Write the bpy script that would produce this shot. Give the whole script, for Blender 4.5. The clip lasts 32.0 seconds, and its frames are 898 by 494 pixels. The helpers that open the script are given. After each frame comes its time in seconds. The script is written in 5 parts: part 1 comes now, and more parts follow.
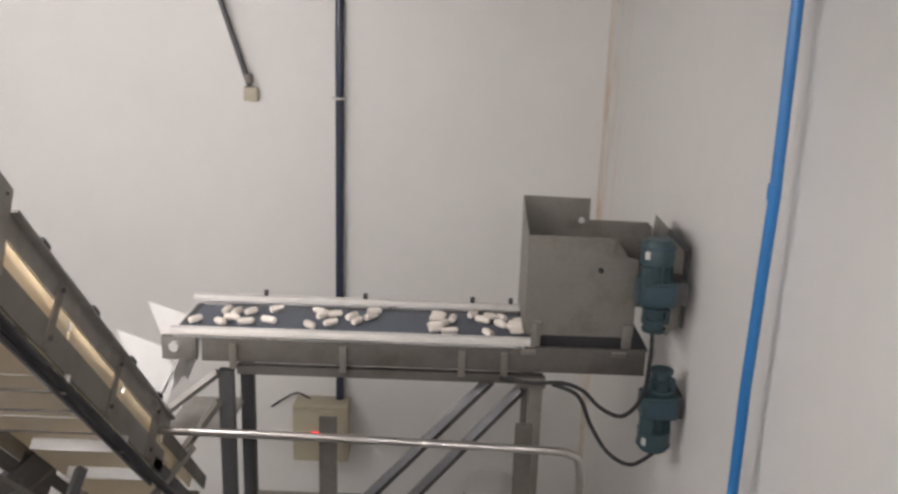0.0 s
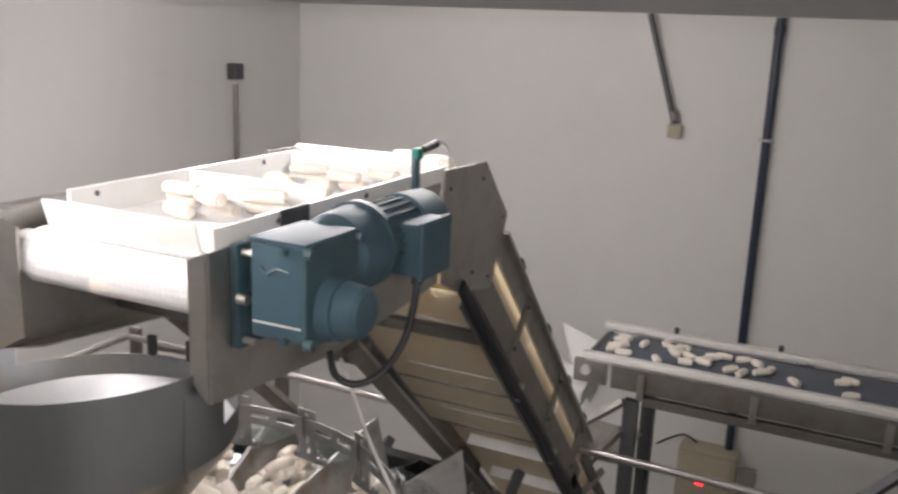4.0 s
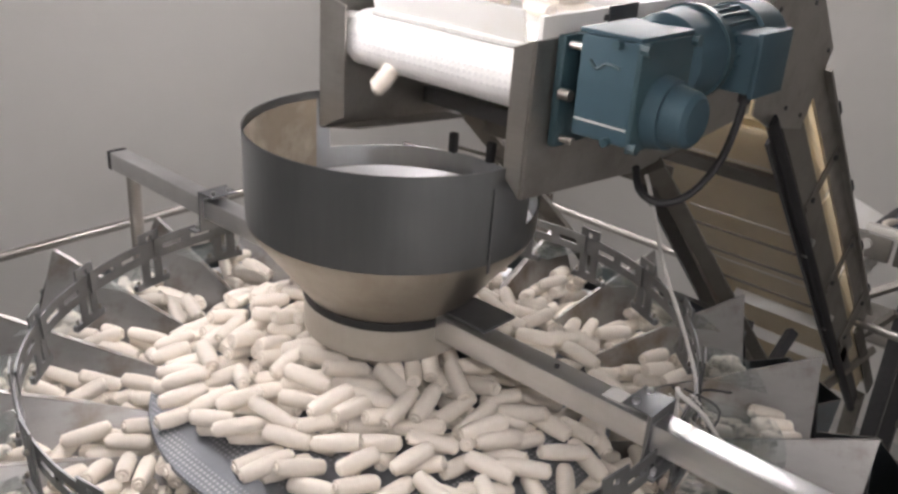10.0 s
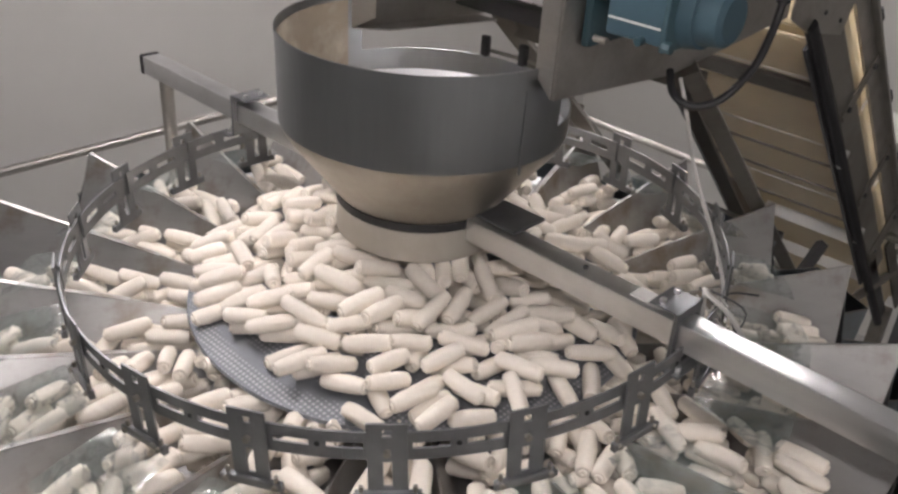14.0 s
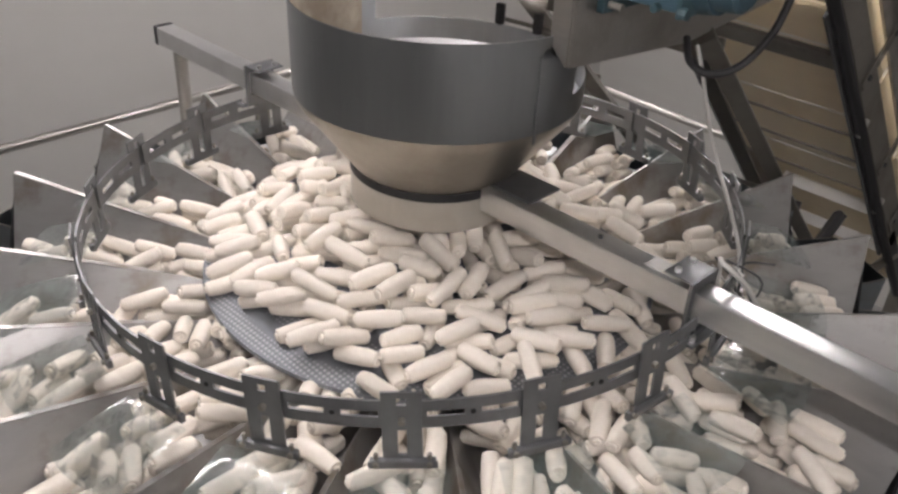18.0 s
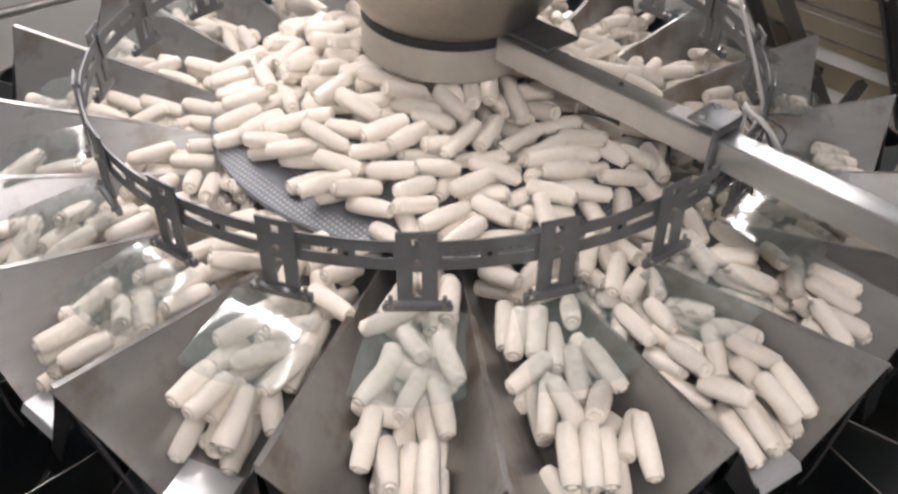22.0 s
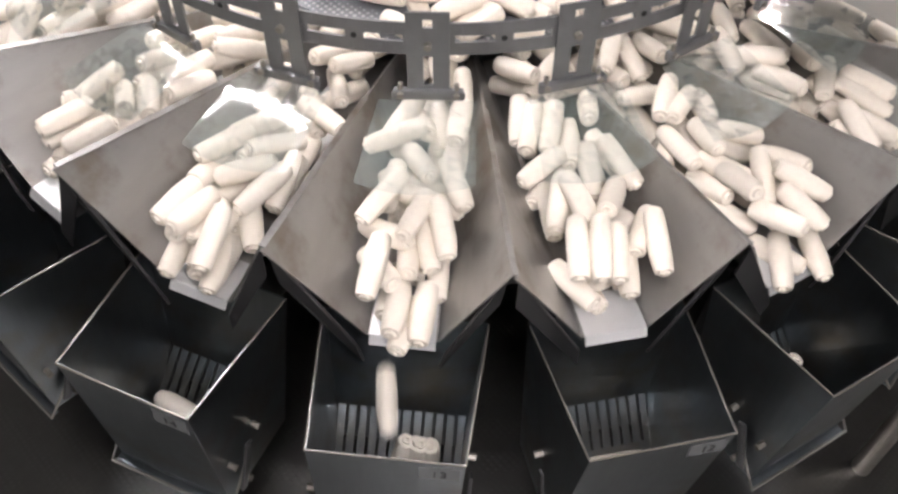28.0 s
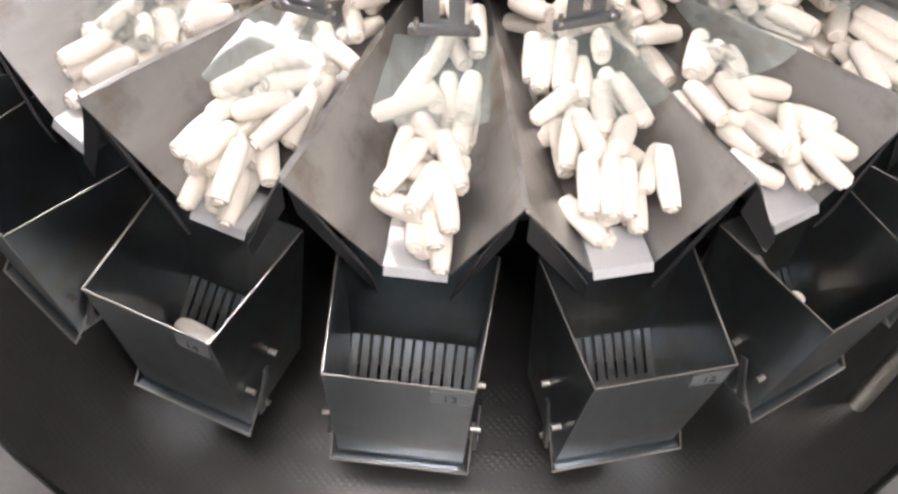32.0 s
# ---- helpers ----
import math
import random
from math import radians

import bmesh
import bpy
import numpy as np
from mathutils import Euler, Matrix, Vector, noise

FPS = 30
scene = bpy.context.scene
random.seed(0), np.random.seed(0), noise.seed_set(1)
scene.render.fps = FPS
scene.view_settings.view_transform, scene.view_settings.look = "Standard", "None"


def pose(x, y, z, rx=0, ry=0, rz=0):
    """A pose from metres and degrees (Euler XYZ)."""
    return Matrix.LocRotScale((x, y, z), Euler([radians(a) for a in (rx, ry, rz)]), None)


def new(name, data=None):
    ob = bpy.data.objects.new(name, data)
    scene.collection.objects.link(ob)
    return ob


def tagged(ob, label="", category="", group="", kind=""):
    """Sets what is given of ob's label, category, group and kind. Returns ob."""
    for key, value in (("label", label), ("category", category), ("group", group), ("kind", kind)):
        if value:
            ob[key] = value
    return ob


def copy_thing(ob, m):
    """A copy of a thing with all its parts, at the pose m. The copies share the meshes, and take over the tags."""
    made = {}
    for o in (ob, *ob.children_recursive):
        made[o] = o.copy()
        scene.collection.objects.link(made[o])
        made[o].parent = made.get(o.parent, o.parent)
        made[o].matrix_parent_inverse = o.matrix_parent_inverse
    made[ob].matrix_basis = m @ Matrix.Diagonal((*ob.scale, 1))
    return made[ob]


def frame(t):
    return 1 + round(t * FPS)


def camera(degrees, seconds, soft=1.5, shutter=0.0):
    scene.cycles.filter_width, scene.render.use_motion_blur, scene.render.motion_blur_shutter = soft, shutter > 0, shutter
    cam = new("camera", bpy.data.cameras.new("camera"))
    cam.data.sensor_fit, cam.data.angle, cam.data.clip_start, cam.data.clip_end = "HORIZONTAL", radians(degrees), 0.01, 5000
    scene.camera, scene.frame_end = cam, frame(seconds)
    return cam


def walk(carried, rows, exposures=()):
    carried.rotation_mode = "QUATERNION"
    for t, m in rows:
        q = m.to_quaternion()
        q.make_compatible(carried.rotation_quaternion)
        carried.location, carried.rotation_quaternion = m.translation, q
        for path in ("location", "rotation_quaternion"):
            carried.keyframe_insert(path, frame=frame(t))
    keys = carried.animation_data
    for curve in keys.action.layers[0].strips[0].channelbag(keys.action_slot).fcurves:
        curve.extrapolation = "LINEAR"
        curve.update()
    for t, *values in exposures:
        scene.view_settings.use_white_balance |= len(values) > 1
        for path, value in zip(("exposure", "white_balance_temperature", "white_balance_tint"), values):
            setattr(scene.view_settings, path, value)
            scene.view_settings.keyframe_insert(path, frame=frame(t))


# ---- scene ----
cam = camera(53.16, 32.0, soft=2.6, shutter=0.5)
PATH = [
    (0.0, pose(1.2386, -0.8363, 1.6622, 75.078, -1.751, 0.981)),
    (1.0, pose(1.1929, -0.8581, 1.6726, 75.133, -2.157, 5.017)),
    (2.0, pose(1.1522, -0.8962, 1.6827, 75.555, -2.029, 10.942)),
    (3.0, pose(1.1058, -0.9214, 1.6874, 76.527, -2.242, 17.747)),
    (4.0, pose(1.0612, -0.9378, 1.6860, 76.259, -2.230, 25.754)),
    (4.5, pose(1.0340, -0.9384, 1.6799, 76.280, -2.169, 28.905)),
    (6.5, pose(0.9928, -0.9483, 1.6636, 74.940, -3.119, 37.516)),
    (7.0, pose(0.9918, -0.9555, 1.6549, 73.675, -3.064, 38.911)),
    (8.0, pose(0.9788, -0.9504, 1.6345, 70.871, -3.277, 40.275)),
    (9.0, pose(0.9720, -0.9486, 1.6172, 67.892, -3.483, 41.271)),
    (10.0, pose(0.9623, -0.9650, 1.6011, 65.866, -3.647, 42.488)),
    (11.0, pose(0.9623, -0.9757, 1.5869, 63.279, -3.627, 43.032)),
    (12.0, pose(0.9741, -0.9817, 1.5789, 61.381, -3.560, 44.002)),
    (13.0, pose(0.9697, -0.9847, 1.5806, 60.738, -3.487, 44.147)),
    (13.5, pose(0.9724, -0.9856, 1.5856, 60.594, -3.411, 44.228)),
    (15.5, pose(0.9784, -0.9818, 1.5873, 59.952, -3.283, 44.633)),
    (16.0, pose(0.9766, -0.9825, 1.5859, 59.720, -3.225, 44.766)),
    (17.0, pose(0.9769, -0.9837, 1.5827, 59.060, -2.942, 44.961)),
    (18.0, pose(0.9777, -0.9834, 1.5822, 58.656, -2.761, 45.152)),
    (19.0, pose(0.9798, -0.9869, 1.5761, 57.279, -2.669, 45.325)),
    (20.0, pose(0.9782, -0.9931, 1.5597, 56.112, -2.844, 45.290)),
    (21.0, pose(0.9770, -0.9990, 1.5397, 54.242, -3.018, 45.509)),
    (22.0, pose(0.9792, -0.9987, 1.5161, 51.756, -2.872, 45.639)),
    (23.0, pose(0.9870, -0.9970, 1.5021, 49.334, -2.766, 45.953)),
    (24.0, pose(0.9901, -0.9958, 1.4970, 47.090, -2.772, 46.389)),
    (25.0, pose(0.9960, -0.9952, 1.4851, 46.038, -2.692, 46.708)),
    (26.0, pose(0.9959, -0.9939, 1.4752, 43.878, -2.705, 46.880)),
    (26.5, pose(0.9972, -0.9940, 1.4675, 43.104, -2.608, 47.012)),
    (28.5, pose(0.9980, -0.9973, 1.4602, 40.651, -2.963, 47.597)),
    (29.0, pose(1.0009, -0.9997, 1.4604, 40.806, -2.993, 47.756)),
    (30.0, pose(0.9979, -1.0029, 1.4573, 39.426, -3.036, 48.053)),
    (31.0, pose(1.0050, -1.0119, 1.4670, 37.598, -3.002, 48.052)),
    (32.0, pose(1.0115, -1.0170, 1.4759, 37.135, -2.961, 48.383)),
]
EXPOSURES = [(0.0, 0.89), (1.0, 0.74), (1.5, 0.67), (2.6, 0.41), (4.0, 0.19), (7.0, -0.09), (10.0, -0.10), (16.0, -0.10), (19.0, -0.04), (20.0, 0.1), (22.0, 0.12), (24.0, 0.13), (26.0, 0.43), (29.0, 0.75), (32.0, 1.02)]
walk(cam, PATH, EXPOSURES)

# ---- world and lamps ----
world = bpy.data.worlds.new("room_air")
scene.world = world
world.use_nodes = True
world.node_tree.nodes["Background"].inputs[0].default_value = (0.9, 0.95, 1.0, 1)
world.node_tree.nodes["Background"].inputs[1].default_value = 0.02


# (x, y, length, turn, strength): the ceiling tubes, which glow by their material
# none is in view; some follow glare, others are added to fill dark areas
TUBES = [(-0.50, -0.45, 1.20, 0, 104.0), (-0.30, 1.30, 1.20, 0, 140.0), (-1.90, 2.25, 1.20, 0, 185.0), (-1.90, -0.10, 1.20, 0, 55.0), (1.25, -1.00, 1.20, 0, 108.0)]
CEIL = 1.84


# ---- materials ----
def mat(name, base, rough=0.5, metal=0.0, scale=30.0, vary=0.12, bump=0.1, stretch=(1, 1, 1), stain=None, stain_amt=0.0,
        stain_scale=3.0, rough_vary=0.12, random_vary=0.0, spec=0.5, coat=0.0):
    m = bpy.data.materials.new(name)
    m.use_nodes = True
    nt = m.node_tree
    n, l = nt.nodes, nt.links
    b = n["Principled BSDF"]
    b.inputs["Metallic"].default_value = metal
    b.inputs["Specular IOR Level"].default_value = spec
    b.inputs["Coat Weight"].default_value = coat
    co = n.new("ShaderNodeTexCoord")
    mp = n.new("ShaderNodeMapping")
    mp.inputs["Scale"].default_value = stretch
    l.new(co.outputs["Object"], mp.inputs[0])
    n1 = n.new("ShaderNodeTexNoise")
    n1.inputs["Scale"].default_value = scale
    n1.inputs["Detail"].default_value = 5
    l.new(mp.outputs[0], n1.inputs["Vector"])
    n2 = n.new("ShaderNodeTexNoise")
    n2.inputs["Scale"].default_value = stain_scale
    n2.inputs["Detail"].default_value = 6
    n2.inputs["Roughness"].default_value = 0.6
    l.new(co.outputs["Object"], n2.inputs["Vector"])
    mix = n.new("ShaderNodeMix")
    mix.data_type = "RGBA"
    mix.inputs[6].default_value = tuple(max(0, c * (1 - vary)) for c in base) + (1,)
    mix.inputs[7].default_value = tuple(min(1, c * (1 + vary)) for c in base) + (1,)
    l.new(n1.outputs[0], mix.inputs[0])
    out = mix.outputs[2]
    if stain:
        rmp = n.new("ShaderNodeMapRange")
        rmp.inputs[1].default_value, rmp.inputs[2].default_value = 0.48, 0.72
        rmp.inputs[4].default_value = stain_amt
        l.new(n2.outputs[0], rmp.inputs[0])
        m2 = n.new("ShaderNodeMix")
        m2.data_type = "RGBA"
        m2.inputs[7].default_value = tuple(stain) + (1,)
        l.new(rmp.outputs[0], m2.inputs[0])
        l.new(out, m2.inputs[6])
        out = m2.outputs[2]
    if random_vary:
        oi = n.new("ShaderNodeObjectInfo")
        gi = n.new("ShaderNodeNewGeometry")
        ad = n.new("ShaderNodeMath")
        ad.operation = "ADD"
        l.new(oi.outputs["Random"], ad.inputs[0])
        l.new(gi.outputs["Random Per Island"], ad.inputs[1])
        fr = n.new("ShaderNodeMath")
        fr.operation = "FRACT"
        l.new(ad.outputs[0], fr.inputs[0])
        hv = n.new("ShaderNodeHueSaturation")
        mr = n.new("ShaderNodeMapRange")
        mr.inputs[3].default_value, mr.inputs[4].default_value = 1 - random_vary, 1 + random_vary * 0.4
        l.new(fr.outputs[0], mr.inputs[0])
        l.new(mr.outputs[0], hv.inputs["Value"])
        l.new(out, hv.inputs["Color"])
        out = hv.outputs[0]
    l.new(out, b.inputs["Base Color"])
    rr = n.new("ShaderNodeMapRange")
    rr.inputs[3].default_value, rr.inputs[4].default_value = max(0.03, rough - rough_vary), min(1, rough + rough_vary)
    l.new(n2.outputs[0], rr.inputs[0])
    l.new(rr.outputs[0], b.inputs["Roughness"])
    if bump:
        bp = n.new("ShaderNodeBump")
        bp.inputs["Strength"].default_value = bump
        bp.inputs["Distance"].default_value = 0.002
        l.new(n1.outputs[0], bp.inputs["Height"])
        l.new(bp.outputs[0], b.inputs["Normal"])
    return m


STEEL = mat("brushed_stainless", (0.43, 0.415, 0.39), 0.36, 0.9, 160, 0.10, 0.06, (0.08, 1, 1), (0.25, 0.22, 0.18), 0.5, 9)
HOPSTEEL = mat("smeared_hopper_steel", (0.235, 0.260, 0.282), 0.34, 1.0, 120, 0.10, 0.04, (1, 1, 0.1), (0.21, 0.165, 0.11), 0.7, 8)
PANSTEEL = mat("floury_pan_steel", (0.40, 0.395, 0.39), 0.40, 0.80, 70, 0.10, 0.05, (0.3, 1, 1), (0.20, 0.155, 0.11), 0.8, 11, rough_vary=0.10)
# paled to paint the light reflected by the lips and inner bowl
LIPM = mat("reflection_pale_steel", (0.74, 0.75, 0.77), 0.38, 0.55, 60, 0.06, 0.03)
BRIGHT = mat("polished_stainless", (0.80, 0.80, 0.80), 0.30, 1.0, 120, 0.08, 0.03, (0.1, 1, 1))
FLOURY = mat("flour_dusted_stainless", (0.325, 0.34, 0.355), 0.31, 1.0, 90, 0.08, 0.04, (1, 1, 0.1), (0.30, 0.29, 0.27), 0.2, 2.2, rough_vary=0.03)
# warm tone painted in for the rolls mirrored in the funnel cone
CONESTEEL = mat("roll_reflection_cone_steel", (0.37, 0.345, 0.305), 0.36, 0.95, 90, 0.08, 0.04, (1, 1, 0.1), (0.26, 0.22, 0.17), 0.6, 9)
NECKM = mat("pale_neck_steel", (0.52, 0.50, 0.46), 0.4, 0.7, 60, 0.06, 0.04, (1, 1, 0.2), (0.40, 0.36, 0.30), 0.5, 9)
GRIME = mat("grimy_frame_steel", (0.15, 0.14, 0.125), 0.5, 0.5, 40, 0.15, 0.08, (1, 1, 1), (0.085, 0.072, 0.055), 0.6, 6)
BEAMM = mat("satin_beam_steel", (0.80, 0.80, 0.805), 0.34, 1.0, 140, 0.06, 0.04, (0.06, 1, 1), (0.55, 0.54, 0.52), 0.4, 8)
RINGM = mat("dark_ring_steel", (0.22, 0.225, 0.235), 0.42, 0.8, 60, 0.12, 0.06, (1, 1, 1), (0.15, 0.14, 0.125), 0.5, 8)
NUMM = mat("printed_number_strip", (0.155, 0.162, 0.17), 0.45, 0.1, 30, 0.05, 0.02)
FILM = mat("flour_film", (0.34, 0.29, 0.225), 0.6, 0.3, 40, 0.12, 0.08, (1, 1, 1), (0.60, 0.55, 0.47), 0.8, 12)
DULL = mat("dull_stainless", (0.27, 0.255, 0.23), 0.45, 0.7, 60, 0.12, 0.08, (1, 1, 1), (0.16, 0.135, 0.105), 0.5, 6)
DARK = mat("dark_steel", (0.10, 0.10, 0.105), 0.45, 0.6, 60, 0.2, 0.05)
BLACK = mat("black_rubber", (0.018, 0.018, 0.02), 0.55, 0.0, 40, 0.2, 0.1)
WHITEP = mat("white_food_plastic", (0.80, 0.80, 0.78), 0.4, 0.0, 20, 0.03, 0.04, (1, 1, 1), (0.72, 0.68, 0.58), 0.4, 8)
CREAMP = mat("cream_belt_plastic", (0.80, 0.75, 0.63), 0.5, 0.0, 25, 0.06, 0.05, (1, 1, 1), (0.58, 0.52, 0.42), 0.5, 5)


def let_through(m, colour, share):
    """Thin plastic that lets part of the light through."""
    n, l = m.node_tree.nodes, m.node_tree.links
    tr = n.new("ShaderNodeBsdfTranslucent")
    tr.inputs[0].default_value = colour + (1,)
    mx = n.new("ShaderNodeMixShader")
    mx.inputs[0].default_value = share
    l.new(n["Principled BSDF"].outputs[0], mx.inputs[1])
    l.new(tr.outputs[0], mx.inputs[2])
    l.new(mx.outputs[0], n["Material Output"].inputs[0])


let_through(CREAMP, (0.88, 0.81, 0.67), 0.52)
GREYP = mat("light_grey_plastic", (0.55, 0.54, 0.52), 0.4, 0.0, 20, 0.05, 0.03)
GUIDEP = mat("pale_guide_plastic", (0.70, 0.68, 0.64), 0.45, 0.0, 20, 0.06, 0.03, (1, 1, 1), (0.55, 0.52, 0.47), 0.5, 6)
BELT = mat("grey_rubber_belt", (0.11, 0.125, 0.155), 0.6, 0.0, 300, 0.15, 0.1)
BLUE = mat("blue_grey_machine_paint", (0.042, 0.078, 0.100), 0.55, 0.0, 30, 0.08, 0.05, (1, 1, 1), (0.030, 0.057, 0.075), 0.5, 7, spec=0.3)
TEAL = mat("dark_teal_motor_paint", (0.028, 0.058, 0.07), 0.45, 0.0, 30, 0.1, 0.05)
WALLP = mat("white_wall_panel", (0.70, 0.69, 0.665), 0.55, 0.0, 6, 0.025, 0.02, (1, 1, 1), (0.63, 0.615, 0.585), 0.35, 0.7)
STAINED = mat("wall_panel_with_old_leak_stains", (0.70, 0.69, 0.665), 0.55, 0.0, 6, 0.025, 0.02, (1, 1, 1), (0.63, 0.615, 0.585), 0.35, 0.7)


def leak_stains(m, y0, y1, colour):
    """Orange leak stains with ragged outlines on the strip of wall from y0 to y1."""
    n, l = m.node_tree.nodes, m.node_tree.links
    b = n["Principled BSDF"]
    co = n.new("ShaderNodeTexCoord")
    sep = n.new("ShaderNodeSeparateXYZ")
    l.new(co.outputs["Object"], sep.inputs[0])
    near = n.new("ShaderNodeMapRange")
    near.inputs[1].default_value, near.inputs[2].default_value = y0, y1
    l.new(sep.outputs[1], near.inputs[0])
    mp = n.new("ShaderNodeMapping")
    mp.inputs["Scale"].default_value = (1, 2.2, 0.8)
    l.new(co.outputs["Object"], mp.inputs[0])
    blot = n.new("ShaderNodeTexNoise")
    blot.inputs["Scale"].default_value, blot.inputs["Detail"].default_value = 2.6, 7
    l.new(mp.outputs[0], blot.inputs["Vector"])
    cut = n.new("ShaderNodeMapRange")
    cut.inputs[1].default_value, cut.inputs[2].default_value, cut.inputs[4].default_value = 0.50, 0.68, 0.75
    l.new(blot.outputs[0], cut.inputs[0])
    mul = n.new("ShaderNodeMath")
    mul.operation = "MULTIPLY"
    l.new(near.outputs[0], mul.inputs[0])
    l.new(cut.outputs[0], mul.inputs[1])
    mx = n.new("ShaderNodeMix")
    mx.data_type = "RGBA"
    l.new(b.inputs["Base Color"].links[0].from_socket, mx.inputs[6])
    mx.inputs[7].default_value = colour + (1,)
    l.new(mul.outputs[0], mx.inputs[0])
    l.new(mx.outputs[2], b.inputs["Base Color"])


leak_stains(STAINED, 4.75, 5.55, (0.60, 0.47, 0.34))
RUST = mat("orange_stained_sealant", (0.58, 0.53, 0.47), 0.7, 0.0, 8, 0.1, 0.1, (1, 1, 0.3), (0.50, 0.36, 0.22), 0.6, 3)
CEILP = mat("grey_ceiling_panel", (0.36, 0.36, 0.37), 0.6, 0.0, 6, 0.03, 0.02)
# floor tone raised to bounce light up under the incline
FLOORP = mat("grey_bounce_floor", (0.52, 0.52, 0.51), 0.5, 0.0, 12, 0.12, 0.05, (1, 1, 1), (0.38, 0.38, 0.37), 0.6, 1.5)
NAVY = mat("dark_navy_pipe_paint", (0.022, 0.03, 0.055), 0.4, 0.0, 20, 0.1, 0.02)
BLUEPIPE = mat("bright_blue_pipe_paint", (0.02, 0.17, 0.44), 0.4, 0.0, 20, 0.08, 0.02)
BEIGE = mat("beige_cabinet_paint", (0.42, 0.38, 0.28), 0.5, 0.0, 20, 0.08, 0.04)
DOUGH = mat("floured_dough", (0.83, 0.768, 0.685), 0.8, 0.0, 130, 0.07, 0.35, (1, 1, 1), (0.88, 0.838, 0.765), 0.6, 45, random_vary=0.10, spec=0.25)
# unseen deck, given a pale tone that throws light upwards
DECKM = mat("pale_bounce_deck", (0.46, 0.46, 0.45), 0.5, 0.3, 50, 0.12, 0.1, (1, 1, 1), (0.33, 0.32, 0.30), 0.5, 3)
LAMPM = mat("white_lamp_housing", (0.75, 0.75, 0.75), 0.4)


def dotted(name, base, dot, cell, rough, metal, raise_mm, size=0.32):
    """Sheet with a grid of small raised dots."""
    m = mat(name, base, rough, metal, 60, 0.12, 0)
    nt = m.node_tree
    n, l = nt.nodes, nt.links
    b = n["Principled BSDF"]
    co = n.new("ShaderNodeTexCoord")
    vo = n.new("ShaderNodeTexVoronoi")
    vo.inputs["Scale"].default_value = 1.0 / cell
    vo.inputs["Randomness"].default_value = 0.0
    l.new(co.outputs["Object"], vo.inputs["Vector"])
    mr = n.new("ShaderNodeMapRange")
    mr.inputs[1].default_value, mr.inputs[2].default_value = size, size + 0.1
    mr.inputs[3].default_value, mr.inputs[4].default_value = 1, 0
    l.new(vo.outputs["Distance"], mr.inputs[0])
    mx = n.new("ShaderNodeMix")
    mx.data_type = "RGBA"
    old = b.inputs["Base Color"].links[0].from_socket
    l.new(old, mx.inputs[6])
    mx.inputs[7].default_value = dot + (1,)
    l.new(mr.outputs[0], mx.inputs[0])
    l.new(mx.outputs[2], b.inputs["Base Color"])
    bp = n.new("ShaderNodeBump")
    bp.inputs["Strength"].default_value = 0.6
    bp.inputs["Distance"].default_value = raise_mm / 1000
    l.new(mr.outputs[0], bp.inputs["Height"])
    l.new(bp.outputs[0], b.inputs["Normal"])
    return m


CONEM = dotted("dimpled_cone_steel", (0.20, 0.212, 0.235), (0.40, 0.405, 0.42), 0.0085, 0.42, 0.5, 1.2, 0.27)
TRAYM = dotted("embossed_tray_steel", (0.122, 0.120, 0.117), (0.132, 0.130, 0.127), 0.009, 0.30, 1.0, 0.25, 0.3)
BELTW = dotted("white_modular_belt", (0.78, 0.78, 0.77), (0.71, 0.71, 0.71), 0.011, 0.4, 0.0, 0.6, 0.25)


def glow(name, colour, strength):
    m = bpy.data.materials.new(name)
    m.use_nodes = True
    e = m.node_tree.nodes["Principled BSDF"]
    e.inputs["Base Color"].default_value = colour + (1,)
    e.inputs["Emission Color"].default_value = colour + (1,)
    e.inputs["Emission Strength"].default_value = strength
    return m


REDLED = glow("red_indicator", (1.0, 0.02, 0.03), 3.0)


def clear_sheet(name):
    m = bpy.data.materials.new(name)
    m.use_nodes = True
    n, l = m.node_tree.nodes, m.node_tree.links
    n.remove(n["Principled BSDF"])
    tr = n.new("ShaderNodeBsdfTransparent")
    tr.inputs[0].default_value = (0.984, 0.992, 0.990, 1)
    gl = n.new("ShaderNodeBsdfGlossy")
    gl.inputs["Roughness"].default_value = 0.10
    df = n.new("ShaderNodeBsdfDiffuse")
    df.inputs[0].default_value = (0.58, 0.74, 0.72, 1)
    fr = n.new("ShaderNodeFresnel")
    fr.inputs[0].default_value = 1.45
    m1 = n.new("ShaderNodeMixShader")
    m1.inputs[0].default_value = 0.10
    l.new(tr.outputs[0], m1.inputs[1])
    l.new(df.outputs[0], m1.inputs[2])
    m2 = n.new("ShaderNodeMixShader")
    l.new(fr.outputs[0], m2.inputs[0])
    l.new(m1.outputs[0], m2.inputs[1])
    l.new(gl.outputs[0], m2.inputs[2])
    l.new(m2.outputs[0], n["Material Output"].inputs[0])
    return m


CLEAR = clear_sheet("clear_plastic_sheet")


